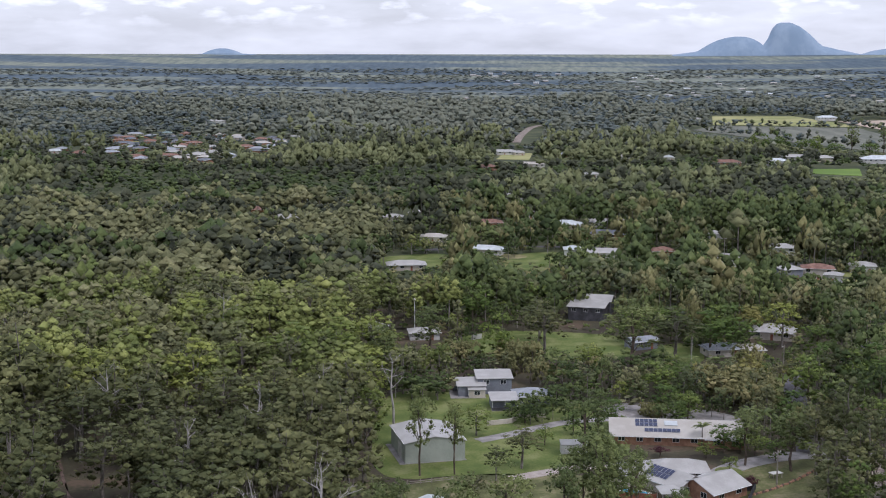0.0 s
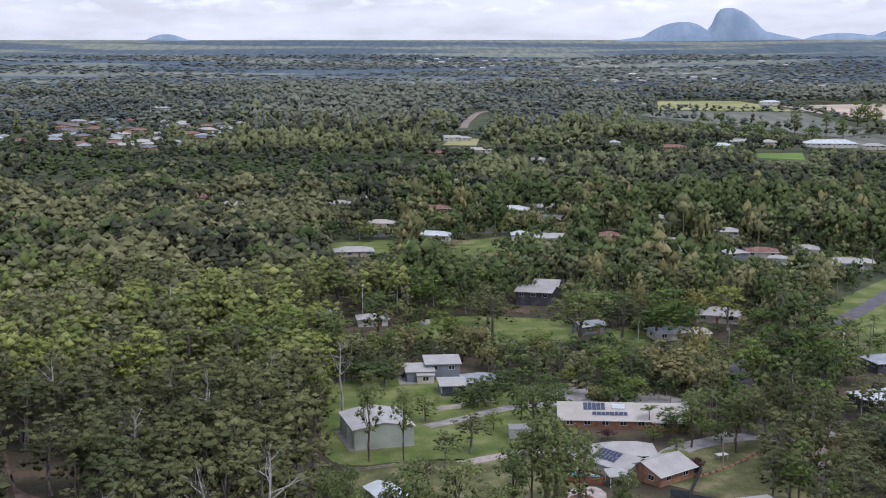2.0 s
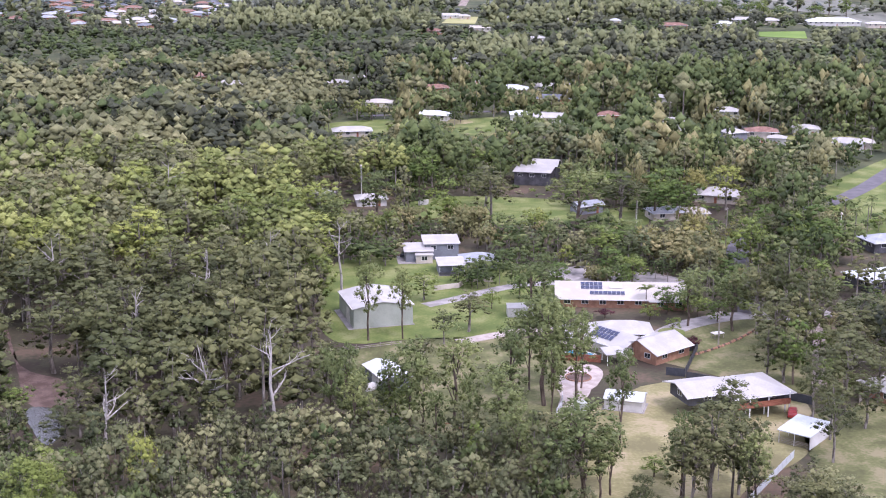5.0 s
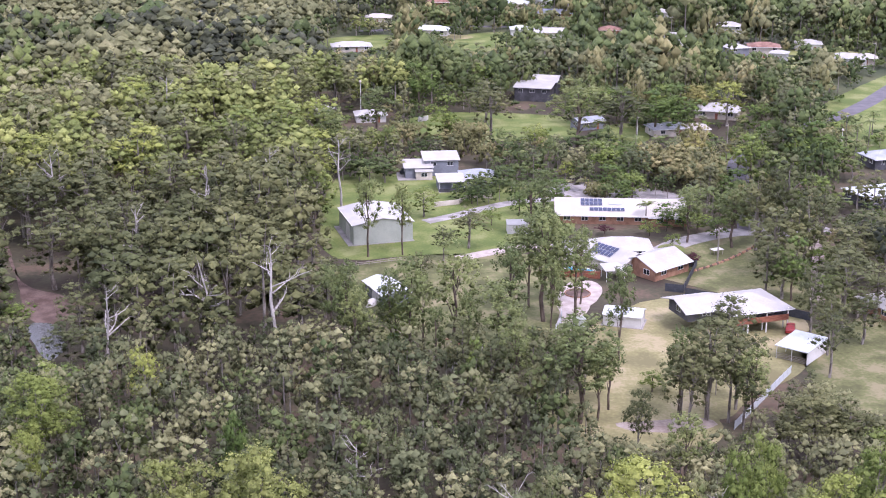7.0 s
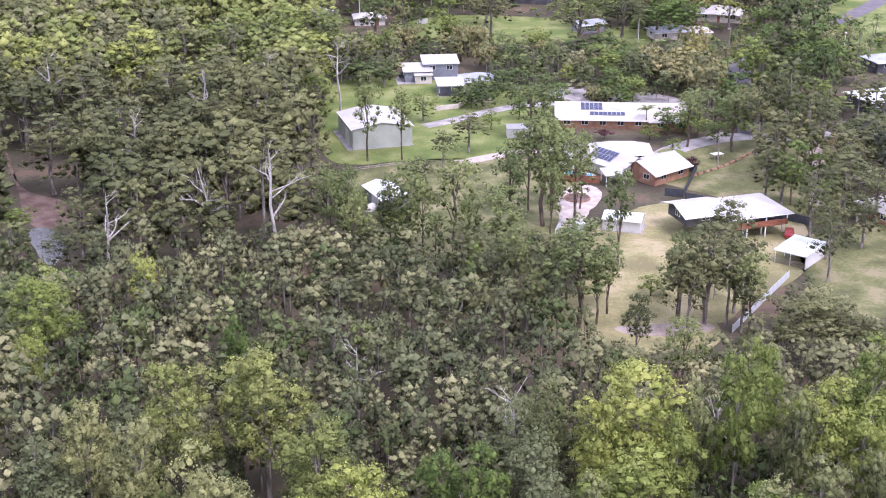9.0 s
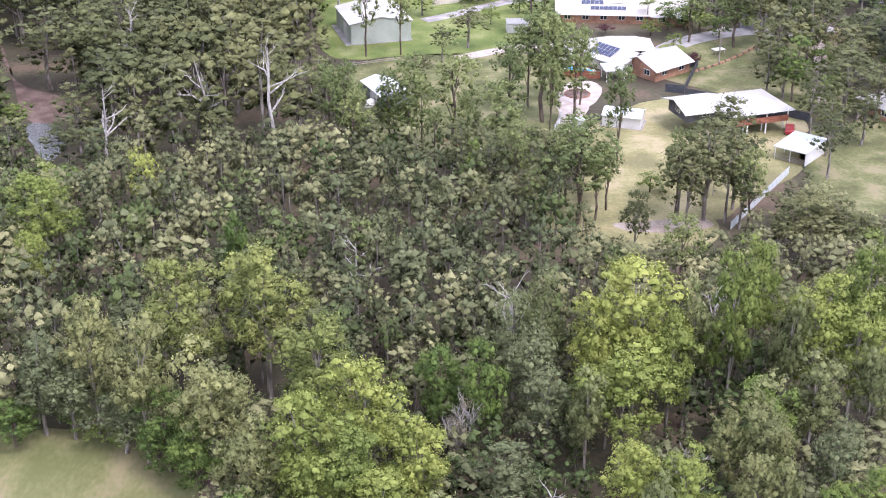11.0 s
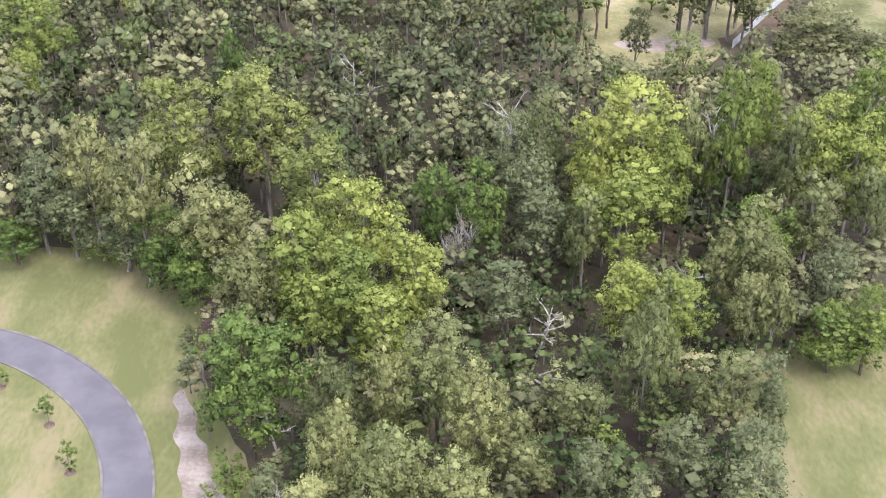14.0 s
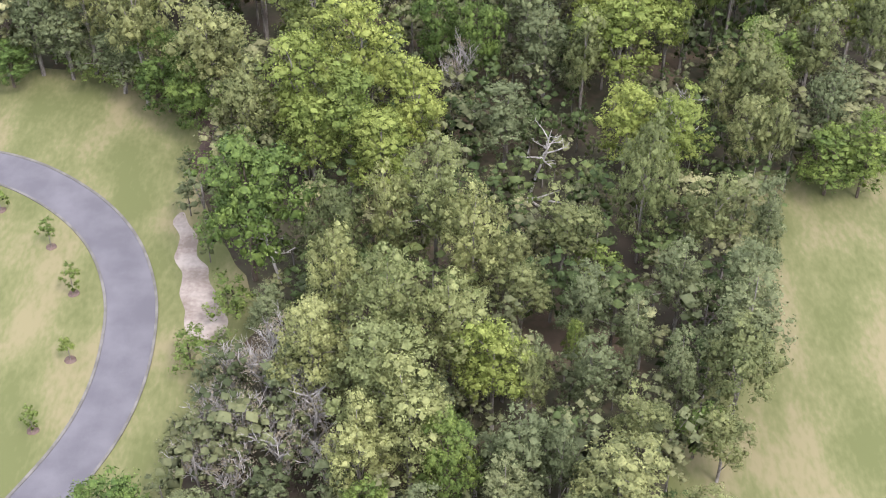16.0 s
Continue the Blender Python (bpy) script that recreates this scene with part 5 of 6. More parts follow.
CLEAR = [park_edge, field_edge,
         [(-30, 366), (-13, 372), (8, 384), (16, 372), (30, 352), (64, 350), (66, 324), (74, 318), (92, 312), (86, 264), (96, 262), (98, 215), (76, 210), (68, 230), (62, 224), (54, 240), (44, 222), (31, 225), (29, 246), (20, 254), (0, 250), (-14, 256), (-17, 290), (-26, 300)],
         [(-10, 428), (-2, 454), (23, 458), (46, 448), (60, 438), (66, 436), (66, 417), (55, 409), (42, 422), (20, 420)],
         [(-32, 440), (-16, 440), (-16, 452), (-32, 452)], [(-45, 441), (-37, 441), (-37, 451), (-45, 451)],
         [(62, 418), (90, 418), (90, 430), (62, 430)], [(86, 444), (104, 444), (104, 460), (86, 460)], [(26, 468), (42, 466), (44, 500), (28, 502)],
         [(131, 452), (180, 545), (200, 500), (155, 425), (138, 438)], [(82, 370), (86, 392), (98, 416), (103, 411), (92, 385), (88, 366)],
         [(106, 334), (140, 330), (140, 395), (120, 395), (108, 350)],
         [(2, 628), (22, 648), (34, 640), (27, 604), (12, 596)], [(-52, 630), (-24, 638), (-26, 586), (-50, 586)],
         [(250, 1740), (300, 1850), (340, 2150), (470, 2150), (500, 1990), (660, 2060), (740, 1760), (560, 1620), (470, 1500), (452, 1400), (395, 1330), (330, 1480)],
         [(258, 1092), (268, 1145), (308, 1150), (292, 1072)], [(330, 1230), (390, 1300), (480, 1340), (500, 1240), (400, 1180)], [(20, 1470), (30, 1620), (45, 1780), (60, 1790), (52, 1620), (36, 1470)],
         [(0, 1240), (8, 1320), (36, 1320), (30, 1230)], [(-95, 300), (-80, 268), (-72, 256), (-70, 232), (-77, 234), (-84, 254), (-105, 312)],
         [(27, 217.5), (29.3, 217), (38.3, 220.6), (43.7, 211), (39.6, 199), (30, 201)],
         [(46, 199), (54.5, 213), (70, 237), (68, 238.5), (52.5, 214.5), (44.5, 202)]]
HOMES = [(o.matrix_basis.translation.x, o.matrix_basis.translation.y) for o in scene.objects if o.parent is None and o.get("category") in ("house", "shed", "carport")]
BOUNDS = [(min(p[0] for p in c) - 6, max(p[0] for p in c) + 6, min(p[1] for p in c) - 6, max(p[1] for p in c) + 6) for c in CLEAR]


def open_ground(x, y):
    return any(b[0] < x < b[1] and b[2] < y < b[3] and inside(x, y, c) for b, c in zip(BOUNDS, CLEAR))


HOME_GRID = {}
for hx, hy in HOMES + gardens:
    HOME_GRID.setdefault((int(hx // 40), int(hy // 40)), []).append((hx, hy))


def near_home(x, y, r):
    gx, gy = int(x // 40), int(y // 40)
    return any((x - a) ** 2 + (y - b) ** 2 < r * r for i in (-1, 0, 1) for j in (-1, 0, 1) for a, b in HOME_GRID.get((gx + i, gy + j), ()))


def clear_of_camera(x, y, h, w):
    """True where a tree of that height doesn't hide the clearings and the roofs behind it from the camera."""
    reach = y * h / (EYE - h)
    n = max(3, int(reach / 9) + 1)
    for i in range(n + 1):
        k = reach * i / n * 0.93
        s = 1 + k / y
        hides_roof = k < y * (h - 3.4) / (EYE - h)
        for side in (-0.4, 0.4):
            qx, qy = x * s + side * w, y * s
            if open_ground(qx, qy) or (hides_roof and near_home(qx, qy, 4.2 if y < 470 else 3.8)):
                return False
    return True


def low_tree(rg, kind, clumps, leaves, size, clump_r, core=0.9, stem=True, lobed=4, twigs=0):
    h, w, base, _, _, _, _, spread, taper = FORM[kind]
    V, T, N, c = crown_arrays(rg, h, w, base, clumps, leaves, size, clump_r, spread, taper, core, 1.05 if kind in "PTG" else 0.9, lobed)
    if not stem:
        return V, T, np.zeros(len(T)), h, w, unit(N * 0.85 + np.array([0, 0, 0.25]))
    tri = np.array([[math.cos(i * math.tau / 3), math.sin(i * math.tau / 3), 0] for i in range(3)])
    lines = [((0, 0, -0.3), (0, 0, h * 0.7), 0.017 * h, 0.008 * h)]
    for a in range(twigs):
        b = c[rg.integers(len(c))]
        e = b * np.array([1.1, 1.1, 1.0]) + np.array([0, 0, h * rg.uniform(0.06, 0.16)])
        lines.append(((0, 0, max(0.2 * h, e[2] - 0.4 * h)), e, 0.007 * h, 0.003 * h))
    for p, q, r0, r1 in lines:
        n = len(V)
        V = np.concatenate([V, tri * r0 + np.array(p), tri * r1 + np.array(q)])
        N = np.concatenate([N, tri, tri])
        T = np.concatenate([T, np.array([f for i in range(3) for f in ((i, (i + 1) % 3, 3 + (i + 1) % 3), (i, 3 + (i + 1) % 3, 3 + i))]) + n])
    return V, T, np.concatenate([np.zeros(len(T) - 6 * len(lines)), np.ones(6 * len(lines))]), h, w, N


def forest(name, protos, rows, label):
    """One joined woodland: rows of (kind, x, y, h, w, turn, tint)."""
    kinds = sorted({r[0] for r in rows})
    V, T, M, C, NN, n = [], [], [], [], [], 0
    for kind, x, y, h, w, turn, tint in rows:
        v, t, mi, H, Wd, nv = protos[kind][int(turn * 97) % len(protos[kind])]
        c, s = math.cos(turn), math.sin(turn)
        k, kz = w / Wd, h / H
        q, g = np.empty_like(v), np.empty_like(nv)
        q[:, 0] = (v[:, 0] * c - v[:, 1] * s) * k + x
        q[:, 1] = (v[:, 0] * s + v[:, 1] * c) * k + y
        q[:, 2] = v[:, 2] * kz + land_height(math.hypot(x, y))
        g[:, 0] = (nv[:, 0] * c - nv[:, 1] * s) / k
        g[:, 1] = (nv[:, 0] * s + nv[:, 1] * c) / k
        g[:, 2] = nv[:, 2] / kz
        V.append(q)
        NN.append(unit(g))
        T.append(t + n)
        M.append(np.where(mi > 0, len(kinds), kinds.index(kind)))
        C.append(np.full(len(v), tint))
        n += len(v)
    me = array_mesh(name, np.concatenate(V), np.concatenate(T), [LEAF_STUFF[k] for k in kinds] + [BARK], np.concatenate(M), np.concatenate(C), np.concatenate(NN))
    return tagged(new(name, me), label, "woodland", kind="stuff")


def scatter(d0, d1, spacing, half_angle, choose, seed):
    """Jittered grid of trees in the plan, between two distances."""
    rg = random.Random(seed)
    rows = []
    nx = int(d1 * math.tan(radians(half_angle)) / spacing) + 1
    for j in range(int(d0 * 0.9 / spacing), int(d1 / spacing) + 1):
        for i in range(-nx, nx + 1):
            x, y = (i + rg.uniform(0, 1)) * spacing, (j + rg.uniform(0, 1)) * spacing
            d = math.hypot(x, y)
            if not d0 <= d < d1 or not -radians(half_angle) - 6 / d < math.atan2(x, y) < radians(half_angle - 2) + 6 / d:
                continue
            row = choose(rg, x, y, d)
            if row:
                rows.append(row)
    return rows


def patch(x, y, s, o=0.0):
    return noise.noise(Vector((x * s + o, y * s - o, o)))


def mix_kind(x, y, d, rg):
    """Which tree grows where: bright gums on the rise, paperbarks in the wet flat, dark garden trees round the houses.
    The front left gets E, darkened for cloud shade.
    """
    n = patch(x, y, 0.012, 3.0) + rg.uniform(-0.35, 0.35)
    if x < -22 and 225 < y < 335 + 0.1 * x:
        return "E" if n > -0.3 else "P"
    if 300 < y < 470 and x < -12:
        return "B" if n > -0.1 else "G"
    if y < 300 and x < 40:
        return "P" if n < 0.04 else ("G" if n < 0.3 else "D")
    if y < 200:
        return "G" if n > -0.1 else "P"
    if x > -25 and y > 300:
        return "D" if n > -0.12 else ("O" if n > -0.22 else "G" if n > -0.42 else "T")
    return "G" if n > -0.2 else ("F" if n > -0.4 else "D")


CROWNS = {}
for px_, py_, pw_ in placed:
    CROWNS.setdefault((int(px_ // 15), int(py_ // 15)), []).append((px_, py_, pw_))


def under_crown(x, y, k):
    gx, gy = int(x // 15), int(y // 15)
    return any((x - a) ** 2 + (y - b) ** 2 < (k * w) ** 2 for i in (-1, 0, 1) for j in (-1, 0, 1) for a, b, w in CROWNS.get((gx + i, gy + j), ()))


def under(rg, x, y, d):
    if open_ground(x, y) or near_home(x, y, 5) or under_crown(x, y, 0.33):
        return None
    h = rg.uniform(3.5, 9.5) if d < 150 else rg.uniform(6, 14)
    w = h * rg.uniform(0.5, 0.85) if d < 150 else h * rg.uniform(0.4, 0.6)
    # lowered until the camera sees past it, else left out
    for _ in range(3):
        if clear_of_camera(x, y, h, w):
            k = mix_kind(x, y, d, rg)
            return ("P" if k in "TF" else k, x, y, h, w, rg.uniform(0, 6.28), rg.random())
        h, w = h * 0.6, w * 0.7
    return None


def middle(rg, x, y, d):
    if open_ground(x, y) or near_home(x, y, 7.5):
        return None
    wooded = x < -15 + (y - 300) * -0.12 or y < 300
    lump = 1 + 0.5 * patch(x, y, 0.022, 5.0)
    h = (rg.uniform(13, 22) if wooded else rg.uniform(7, 22)) * lump
    w = (h * rg.uniform(0.5, 0.74) if wooded else h * rg.uniform(0.38, 0.62))
    # height and width cut to keep the camera's sight lines free
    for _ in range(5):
        if clear_of_camera(x, y, h, w):
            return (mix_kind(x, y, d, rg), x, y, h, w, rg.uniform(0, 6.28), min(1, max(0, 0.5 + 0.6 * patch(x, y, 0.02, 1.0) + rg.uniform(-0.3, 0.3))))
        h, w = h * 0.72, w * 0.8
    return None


def scrub(rg, x, y, d):
    """Garden shrubs and regrowth between the houses, below the eaves."""
    if open_ground(x, y) or near_home(x, y, 7.0):
        return None
    h = rg.uniform(2.2, 4.8)
    return (rg.choice("DDGOS"), x, y, h, h * rg.uniform(0.9, 1.5), rg.uniform(0, 6.28), rg.random())


def ridge(x, y):
    """Groves and hollows of the far forest, longer across than deep; also steers their painted sun and shade."""
    return max(-1.0, min(1.0, 1.9 * patch(x * 0.5, y, 0.0075, 8.0) + 0.8 * patch(x * 0.7, y, 0.02, 2.0)))


def distant(rg, x, y, d):
    if open_ground(x, y) or near_home(x, y, 8.5):
        return None
    n = ridge(x, y)
    h = rg.uniform(11, 17) * (1 + 0.75 * n) * (1.35 if rg.random() < 0.1 else 1)
    w = rg.uniform(7, 12) * (1 + 0.25 * n) * (1 if d < 1500 else 1.4)
    # shrunk to fit the camera's view of fields and roofs behind
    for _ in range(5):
        if clear_of_camera(x, y, h, w):
            # groves get sunlit colour and lighter tint, hollows darker ones
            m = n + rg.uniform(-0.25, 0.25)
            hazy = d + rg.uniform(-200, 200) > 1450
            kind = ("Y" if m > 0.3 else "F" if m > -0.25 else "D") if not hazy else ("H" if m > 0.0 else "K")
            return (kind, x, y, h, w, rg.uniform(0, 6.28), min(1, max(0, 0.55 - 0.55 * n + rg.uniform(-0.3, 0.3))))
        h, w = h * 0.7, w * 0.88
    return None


def plain_grove(rg, x, y, d):
    """Low belts of trees on the far plain, in the hazed colours H and K."""
    n = 2.0 * patch(x * 0.3, y, 0.006, 4.0) + rg.uniform(-0.3, 0.3)
    if n < -0.25 or near_home(x, y, 14):
        return None
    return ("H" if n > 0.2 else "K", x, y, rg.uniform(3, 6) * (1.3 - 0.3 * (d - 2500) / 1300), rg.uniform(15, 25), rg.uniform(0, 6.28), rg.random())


def hedge(points, h, seed):
    rg = random.Random(seed)
    rows = []
    for a, b in zip(points, points[1:]):
        L = math.dist(a, b)
        for i in range(int(L / 7)):
            k = (i + rg.random()) / (L / 7)
            rows.append((rg.choice("YHKF"), a[0] + (b[0] - a[0]) * k + rg.uniform(-5, 5), a[1] + (b[1] - a[1]) * k + rg.uniform(-9, 9), h * rg.uniform(0.5, 1.3), rg.uniform(6, 12), rg.uniform(0, 6.28), rg.random()))
    return rows


nrg = np.random.default_rng(3)
KINDS = ("B", "G", "E", "P", "D", "T", "O")
low = {k: [low_tree(nrg, k, 25, 12, 0.235, 0.145, 0.6, twigs=3 if k == "P" else 0) for _ in range(5)] for k in KINDS}
mid = {k: [low_tree(nrg, k, 35, 10, 0.28, 0.128, 0.68, twigs=2 if k in "PGE" else 0) for _ in range(5)] for k in KINDS}
thin = {k: [low_tree(nrg, k, 15, 5, 0.36, 0.185, 0.84, lobed=3) for _ in range(6)] for k in KINDS}
bush = {k: [low_tree(nrg, k, 9, 4, 0.6, 0.21, 0.75, False, 3) for _ in range(4)] for k in ("D", "G", "O", "S")}
for protos in (low, mid, thin):
    protos["F"] = protos["G"]
far3 = {k: [low_tree(nrg, "G", 6, 3, 0.7, 0.28, 0.78, False, 1) for _ in range(8)] for k in "YFDHK"}
far2 = {k: [low_tree(nrg, "G", 5, 2, 0.85, 0.31, 0.85, False, 1) for _ in range(8)] for k in "YFDHK"}
forest("understorey", low, scatter(66, 235, 4.0, 21.5, under, 1) + scatter(70, 165, 5.2, 21.5, under, 12), "mixed grey-green understorey trees and paperbarks")
forest("woodland", mid, scatter(235, 480, 7.6, 21, middle, 2) + GROVES, "dense olive-green eucalyptus woodland")
forest("woodland", thin, scatter(480, 800, 7.6, 21, middle, 3), "dark wooded suburb and eucalyptus canopy")
hedges = hedge([(290, 1868), (395, 1850), (490, 1822)], 9, 1) + hedge([(300, 1830), (430, 1790), (480, 1780)], 6, 2) + hedge([(470, 1500), (490, 1700), (500, 1990)], 10, 3) + hedge([(335, 2160), (470, 2160), (660, 2080)], 13, 4) + hedge([(255, 1735), (330, 1490), (392, 1330), (470, 1405), (520, 1480)], 13, 5)
forest("garden_scrub", bush, [r for r in scatter(300, 760, 7.5, 20, scrub, 9) if r[1] > -15 - 0.12 * (r[2] - 300)], "leafy garden shrubs between the houses")
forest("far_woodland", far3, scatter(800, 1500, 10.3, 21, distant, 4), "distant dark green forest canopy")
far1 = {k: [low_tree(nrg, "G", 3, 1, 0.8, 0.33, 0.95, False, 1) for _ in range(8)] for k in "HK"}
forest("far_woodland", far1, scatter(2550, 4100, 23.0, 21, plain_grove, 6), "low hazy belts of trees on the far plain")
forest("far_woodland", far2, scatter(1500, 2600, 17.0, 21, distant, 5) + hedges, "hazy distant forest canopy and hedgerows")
# ---- small things ----
def young_tree(x, y, h):
    t = thing("young_tree", pose(x, y, 0.05), "young bushy park tree in a mulch ring", "tree", "young park trees")
    rg = np.random.default_rng(int(abs(x * 10)))
    V, T, N, _ = crown_arrays(rg, h, h * 0.6, 0.12, 30, 24, 0.085, 0.12, 1.0, 0.35, 0.7)
    c = new("crown", array_mesh("crown", V, T, [LEAF["S"]], normals=N))
    c.parent = t
    part("trunk", tube(bmesh.new(), [(0, 0, -0.1), (0.03, 0, h * 0.3), (0, 0.02, h * 0.7)], [0.05, 0.04, 0.02], 6), BARK, t)
    bm = bmesh.new()
    bmesh.ops.create_cone(bm, cap_ends=True, segments=14, radius1=0.62, radius2=0.5, depth=0.1, matrix=Matrix.Translation((0, 0, 0.03)))
    for v in bm.verts:
        v.co.xy *= 1 + 0.2 * noise.noise(v.co * 3 + Vector((x, y, 0)))
    part("mulch_ring", bm, MULCH, t, "dry brown mulch ring")


for x, y, h in ((-48.3, 114.8, 2.6), (-41.4, 108.6, 2.9), (-37.5, 101.3, 3.1), (-35.9, 91.8, 2.5), (-37.5, 82.7, 2.4)):
    young_tree(x, y, h * 1.3)

TWIGGY = material("twiggy_foliage", (0.24, 0.205, 0.14), (0.40, 0.35, 0.25), 0.8, 0.35, vary=0.2, translucent=0.3, scale2=2.5, fine=0.6)


def thicket(x, y, h, w, seed):
    """A dying bushy tree: many pale forked stems with a thin veil of grey foliage."""
    rg = random.Random(seed)
    t = thing("dying_tree", pose(x, y, 0, 0, 0, rg.uniform(0, 360)), "half-dead grey bush with pale bare branches", "dead tree", "bare trees")
    for i in range(11):
        a = i * 2.4 + rg.uniform(-0.4, 0.4)
        out = rg.uniform(0.25, 1.0) * w / 2
        e = Vector((math.cos(a) * out, math.sin(a) * out, h * rg.uniform(0.8, 1.05) * (1 - 0.35 * (out / w * 2) ** 2)))
        m1 = Vector((e.x * 0.35, e.y * 0.35, e.z * 0.55))
        bm = bmesh.new()
        tube(bm, [(0, 0, -0.2), m1, e], [0.11, 0.07, 0.02], 5)
        for j in range(9):
            q = m1.lerp(e, rg.uniform(0.0, 0.95))
            d = ((e - m1).normalized() + Vector((rg.uniform(-1, 1), rg.uniform(-1, 1), rg.uniform(-0.3, 0.8)))).normalized()
            L = h * rg.uniform(0.10, 0.24)
            f = q + d * L
            tube(bm, [q, q.lerp(f, 0.5) + Vector((rg.uniform(-.1, .1), rg.uniform(-.1, .1), 0.08)) * L, f], [0.045, 0.032, 0.012], 4)
            for k in range(2):
                g = q.lerp(f, rg.uniform(0.4, 1.0))
                tube(bm, [g, g + (d + Vector((rg.uniform(-1, 1), rg.uniform(-1, 1), rg.uniform(-0.3, 0.7)))).normalized() * L * 0.5], [0.022, 0.008], 4)
        part("stem", bm, BARK_PALE, t, "pale bare forked stem")
    ng = np.random.default_rng(seed)
    V, T, N, _ = crown_arrays(ng, h * 0.92, w * 0.95, 0.1, 40, 28, 0.11, 0.12, 1.0, 0.2)
    c = new("foliage", array_mesh("foliage", V, T, [TWIGGY], normals=N))
    c.parent = t


for i, (x, y, h, w) in enumerate(((-17.2, 80, 7.5, 6.5), (-20.6, 81.5, 6.5, 6), (-13.5, 77.5, 7, 6.5), (-16.0, 86, 8.5, 6), (-21.5, 77, 5, 5), (-12.2, 84, 7, 5.5), (-14.5, 90, 8, 6), (-19, 86.5, 7, 6), (-11.2, 80, 8, 6), (-9.5, 76, 6.5, 6), (-18, 75, 6, 6), (2.7, 134, 10, 5.5))):
    thicket(x, y, h, w, 40 + i)
for i, (x, y, h, l) in enumerate(((-16.2, 103, 8.5, -1.5), (35.1, 153, 15, 0.6), (47.8, 143, 14, 1.0), (8.3, 153, 15, 1.2), (-12, 172, 12, 0.0), (10.5, 118, 9, 2.0), (-9.0, 80.5, 8, -2.5), (27.5, 123, 10, 0.5))):
    bare_tree(x, y, h, l, "slim pale bare tree among green crowns", 60 + i, 0.35, 3)
for x, y, a, L in ((11.4, 116.5, 20, 5.0), (12.2, 116, -25, 4.5), (11.6, 114.6, -60, 3.5)):
    log = tagged(part("fallen_log", tube(bmesh.new(), [(-L / 2, 0, 0.12), (0, 0.2, 0.35), (L / 2, 0, 0.9)], [0.16, 0.13, 0.05], 7), BARK_PALE, m=pose(x, y, 0, 0, 0, a)), "pale fallen gum branch on leaf litter", "log", "fallen logs")


def frond_mesh(L, seed):
    rg = random.Random(seed)
    bm = bmesh.new()
    spine = [Vector((L * k, 0, L * (0.55 * k - 0.85 * k * k))) for k in (0, 0.2, 0.4, 0.6, 0.8, 1.0)]
    for i in range(20):
        k = 0.08 + 0.9 * i / 19
        j = min(4, int(k * 5))
        p = spine[j].lerp(spine[j + 1], k * 5 - j)
        wl = L * 0.34 * math.sin(math.pi * (0.15 + 0.8 * k))
        for s in (-1, 1):
            tip = p + Vector((wl * 0.45, s * wl * 0.85, -wl * 0.45 + rg.uniform(-.05, .05)))
            a, b, c = bm.verts.new(p), bm.verts.new(p + Vector((L * 0.05, 0, 0))), bm.verts.new(tip)
            bm.faces.new((a, b, c))
    return bm


def palm(x, y, h, seed, L=2.6):
    rg = random.Random(seed)
    t = thing("palm_tree", pose(x, y, 0, 0, 0, rg.uniform(0, 360)), "slender garden palm with arching fronds", "palm tree", "garden palms")
    part("trunk", tube(bmesh.new(), [(0, 0, -0.2), (0.05, 0, h * 0.5), (0.02, 0.05, h)], [0.2, 0.14, 0.11], 8), BARK, t)
    for i in range(13):
        f = part("frond", frond_mesh(L * rg.uniform(0.85, 1.1), seed * 20 + i), LEAF["T"], t, m=pose(0.02, 0.05, h, 0, -rg.choice((35, 15, -15)) + rg.uniform(-10, 10), i * 137.5))
    return t


for i, (x, y, h) in enumerate(((50.9, 321, 5), (61.6, 318.3, 8), (65.7, 319.9, 9), (67.8, 323.3, 8), (63.4, 326, 8), (60.9, 411, 9), (53.1, 386, 7), (47.3, 378, 7), (50.2, 394, 8), (125.3, 407, 9), (126.6, 400, 8), (131.2, 403, 9),
                               (15.3, 368, 5), (19.3, 372, 6), (22, 372, 6), (39.3, 217.5, 1.6), (67, 640, 11), (104.7, 472, 9), (150, 560, 9), (163, 548, 8), (57, 383, 8), (44, 380, 7), (137, 418, 8))):
    palm(x, y, h, 100 + i, 2.6 if h > 3 else 2.0)


def power_pole(x, y, h, turn):
    p = thing("power_pole", pose(x, y, 0, 0, 0, turn), "grey timber power pole with crossarm", "power pole", "street power poles")
    part("shaft", tube(bmesh.new(), [(0, 0, -0.3), (0, 0, h)], [0.19, 0.13], 8), POLE_WOOD, p)
    part("crossarm", boxed(-1.1, 0.14, h - 0.6, 1.1, 0.26, h - 0.46), POLE_WOOD, p)
    for u in (-1.0, -0.45, 0.45, 1.0):
        part("insulator", tube(bmesh.new(), [(u, 0.2, h - 0.46), (u, 0.2, h - 0.22)], [0.05, 0.04], 6), TRIM, p)
    return Vector((x, y, h - 0.25))


tops = [power_pole(104.3, 610, 13, 20), power_pole(145.7, 632, 13, 20), power_pole(129.4, 463, 12, 60), power_pole(83.9, 385, 12, 60), power_pole(175.1, 540, 12, 40), power_pole(63.2, 292.2, 8, 30)]
for a, b in ((0, 1), (1, 4), (3, 2), (2, 4)):
    for off in (-0.45, 0.45):
        pts = []
        for i in range(13):
            k = i / 12
            q = tops[a].lerp(tops[b], k)
            pts.append((q.x + off, q.y, q.z - 2.2 * 4 * k * (1 - k) * 0.5))
        tagged(part("power_line", tube(bmesh.new(), pts, [0.03] * 13, 4), RUBBER), "thin black sagging overhead power line", "cable", "overhead power lines")


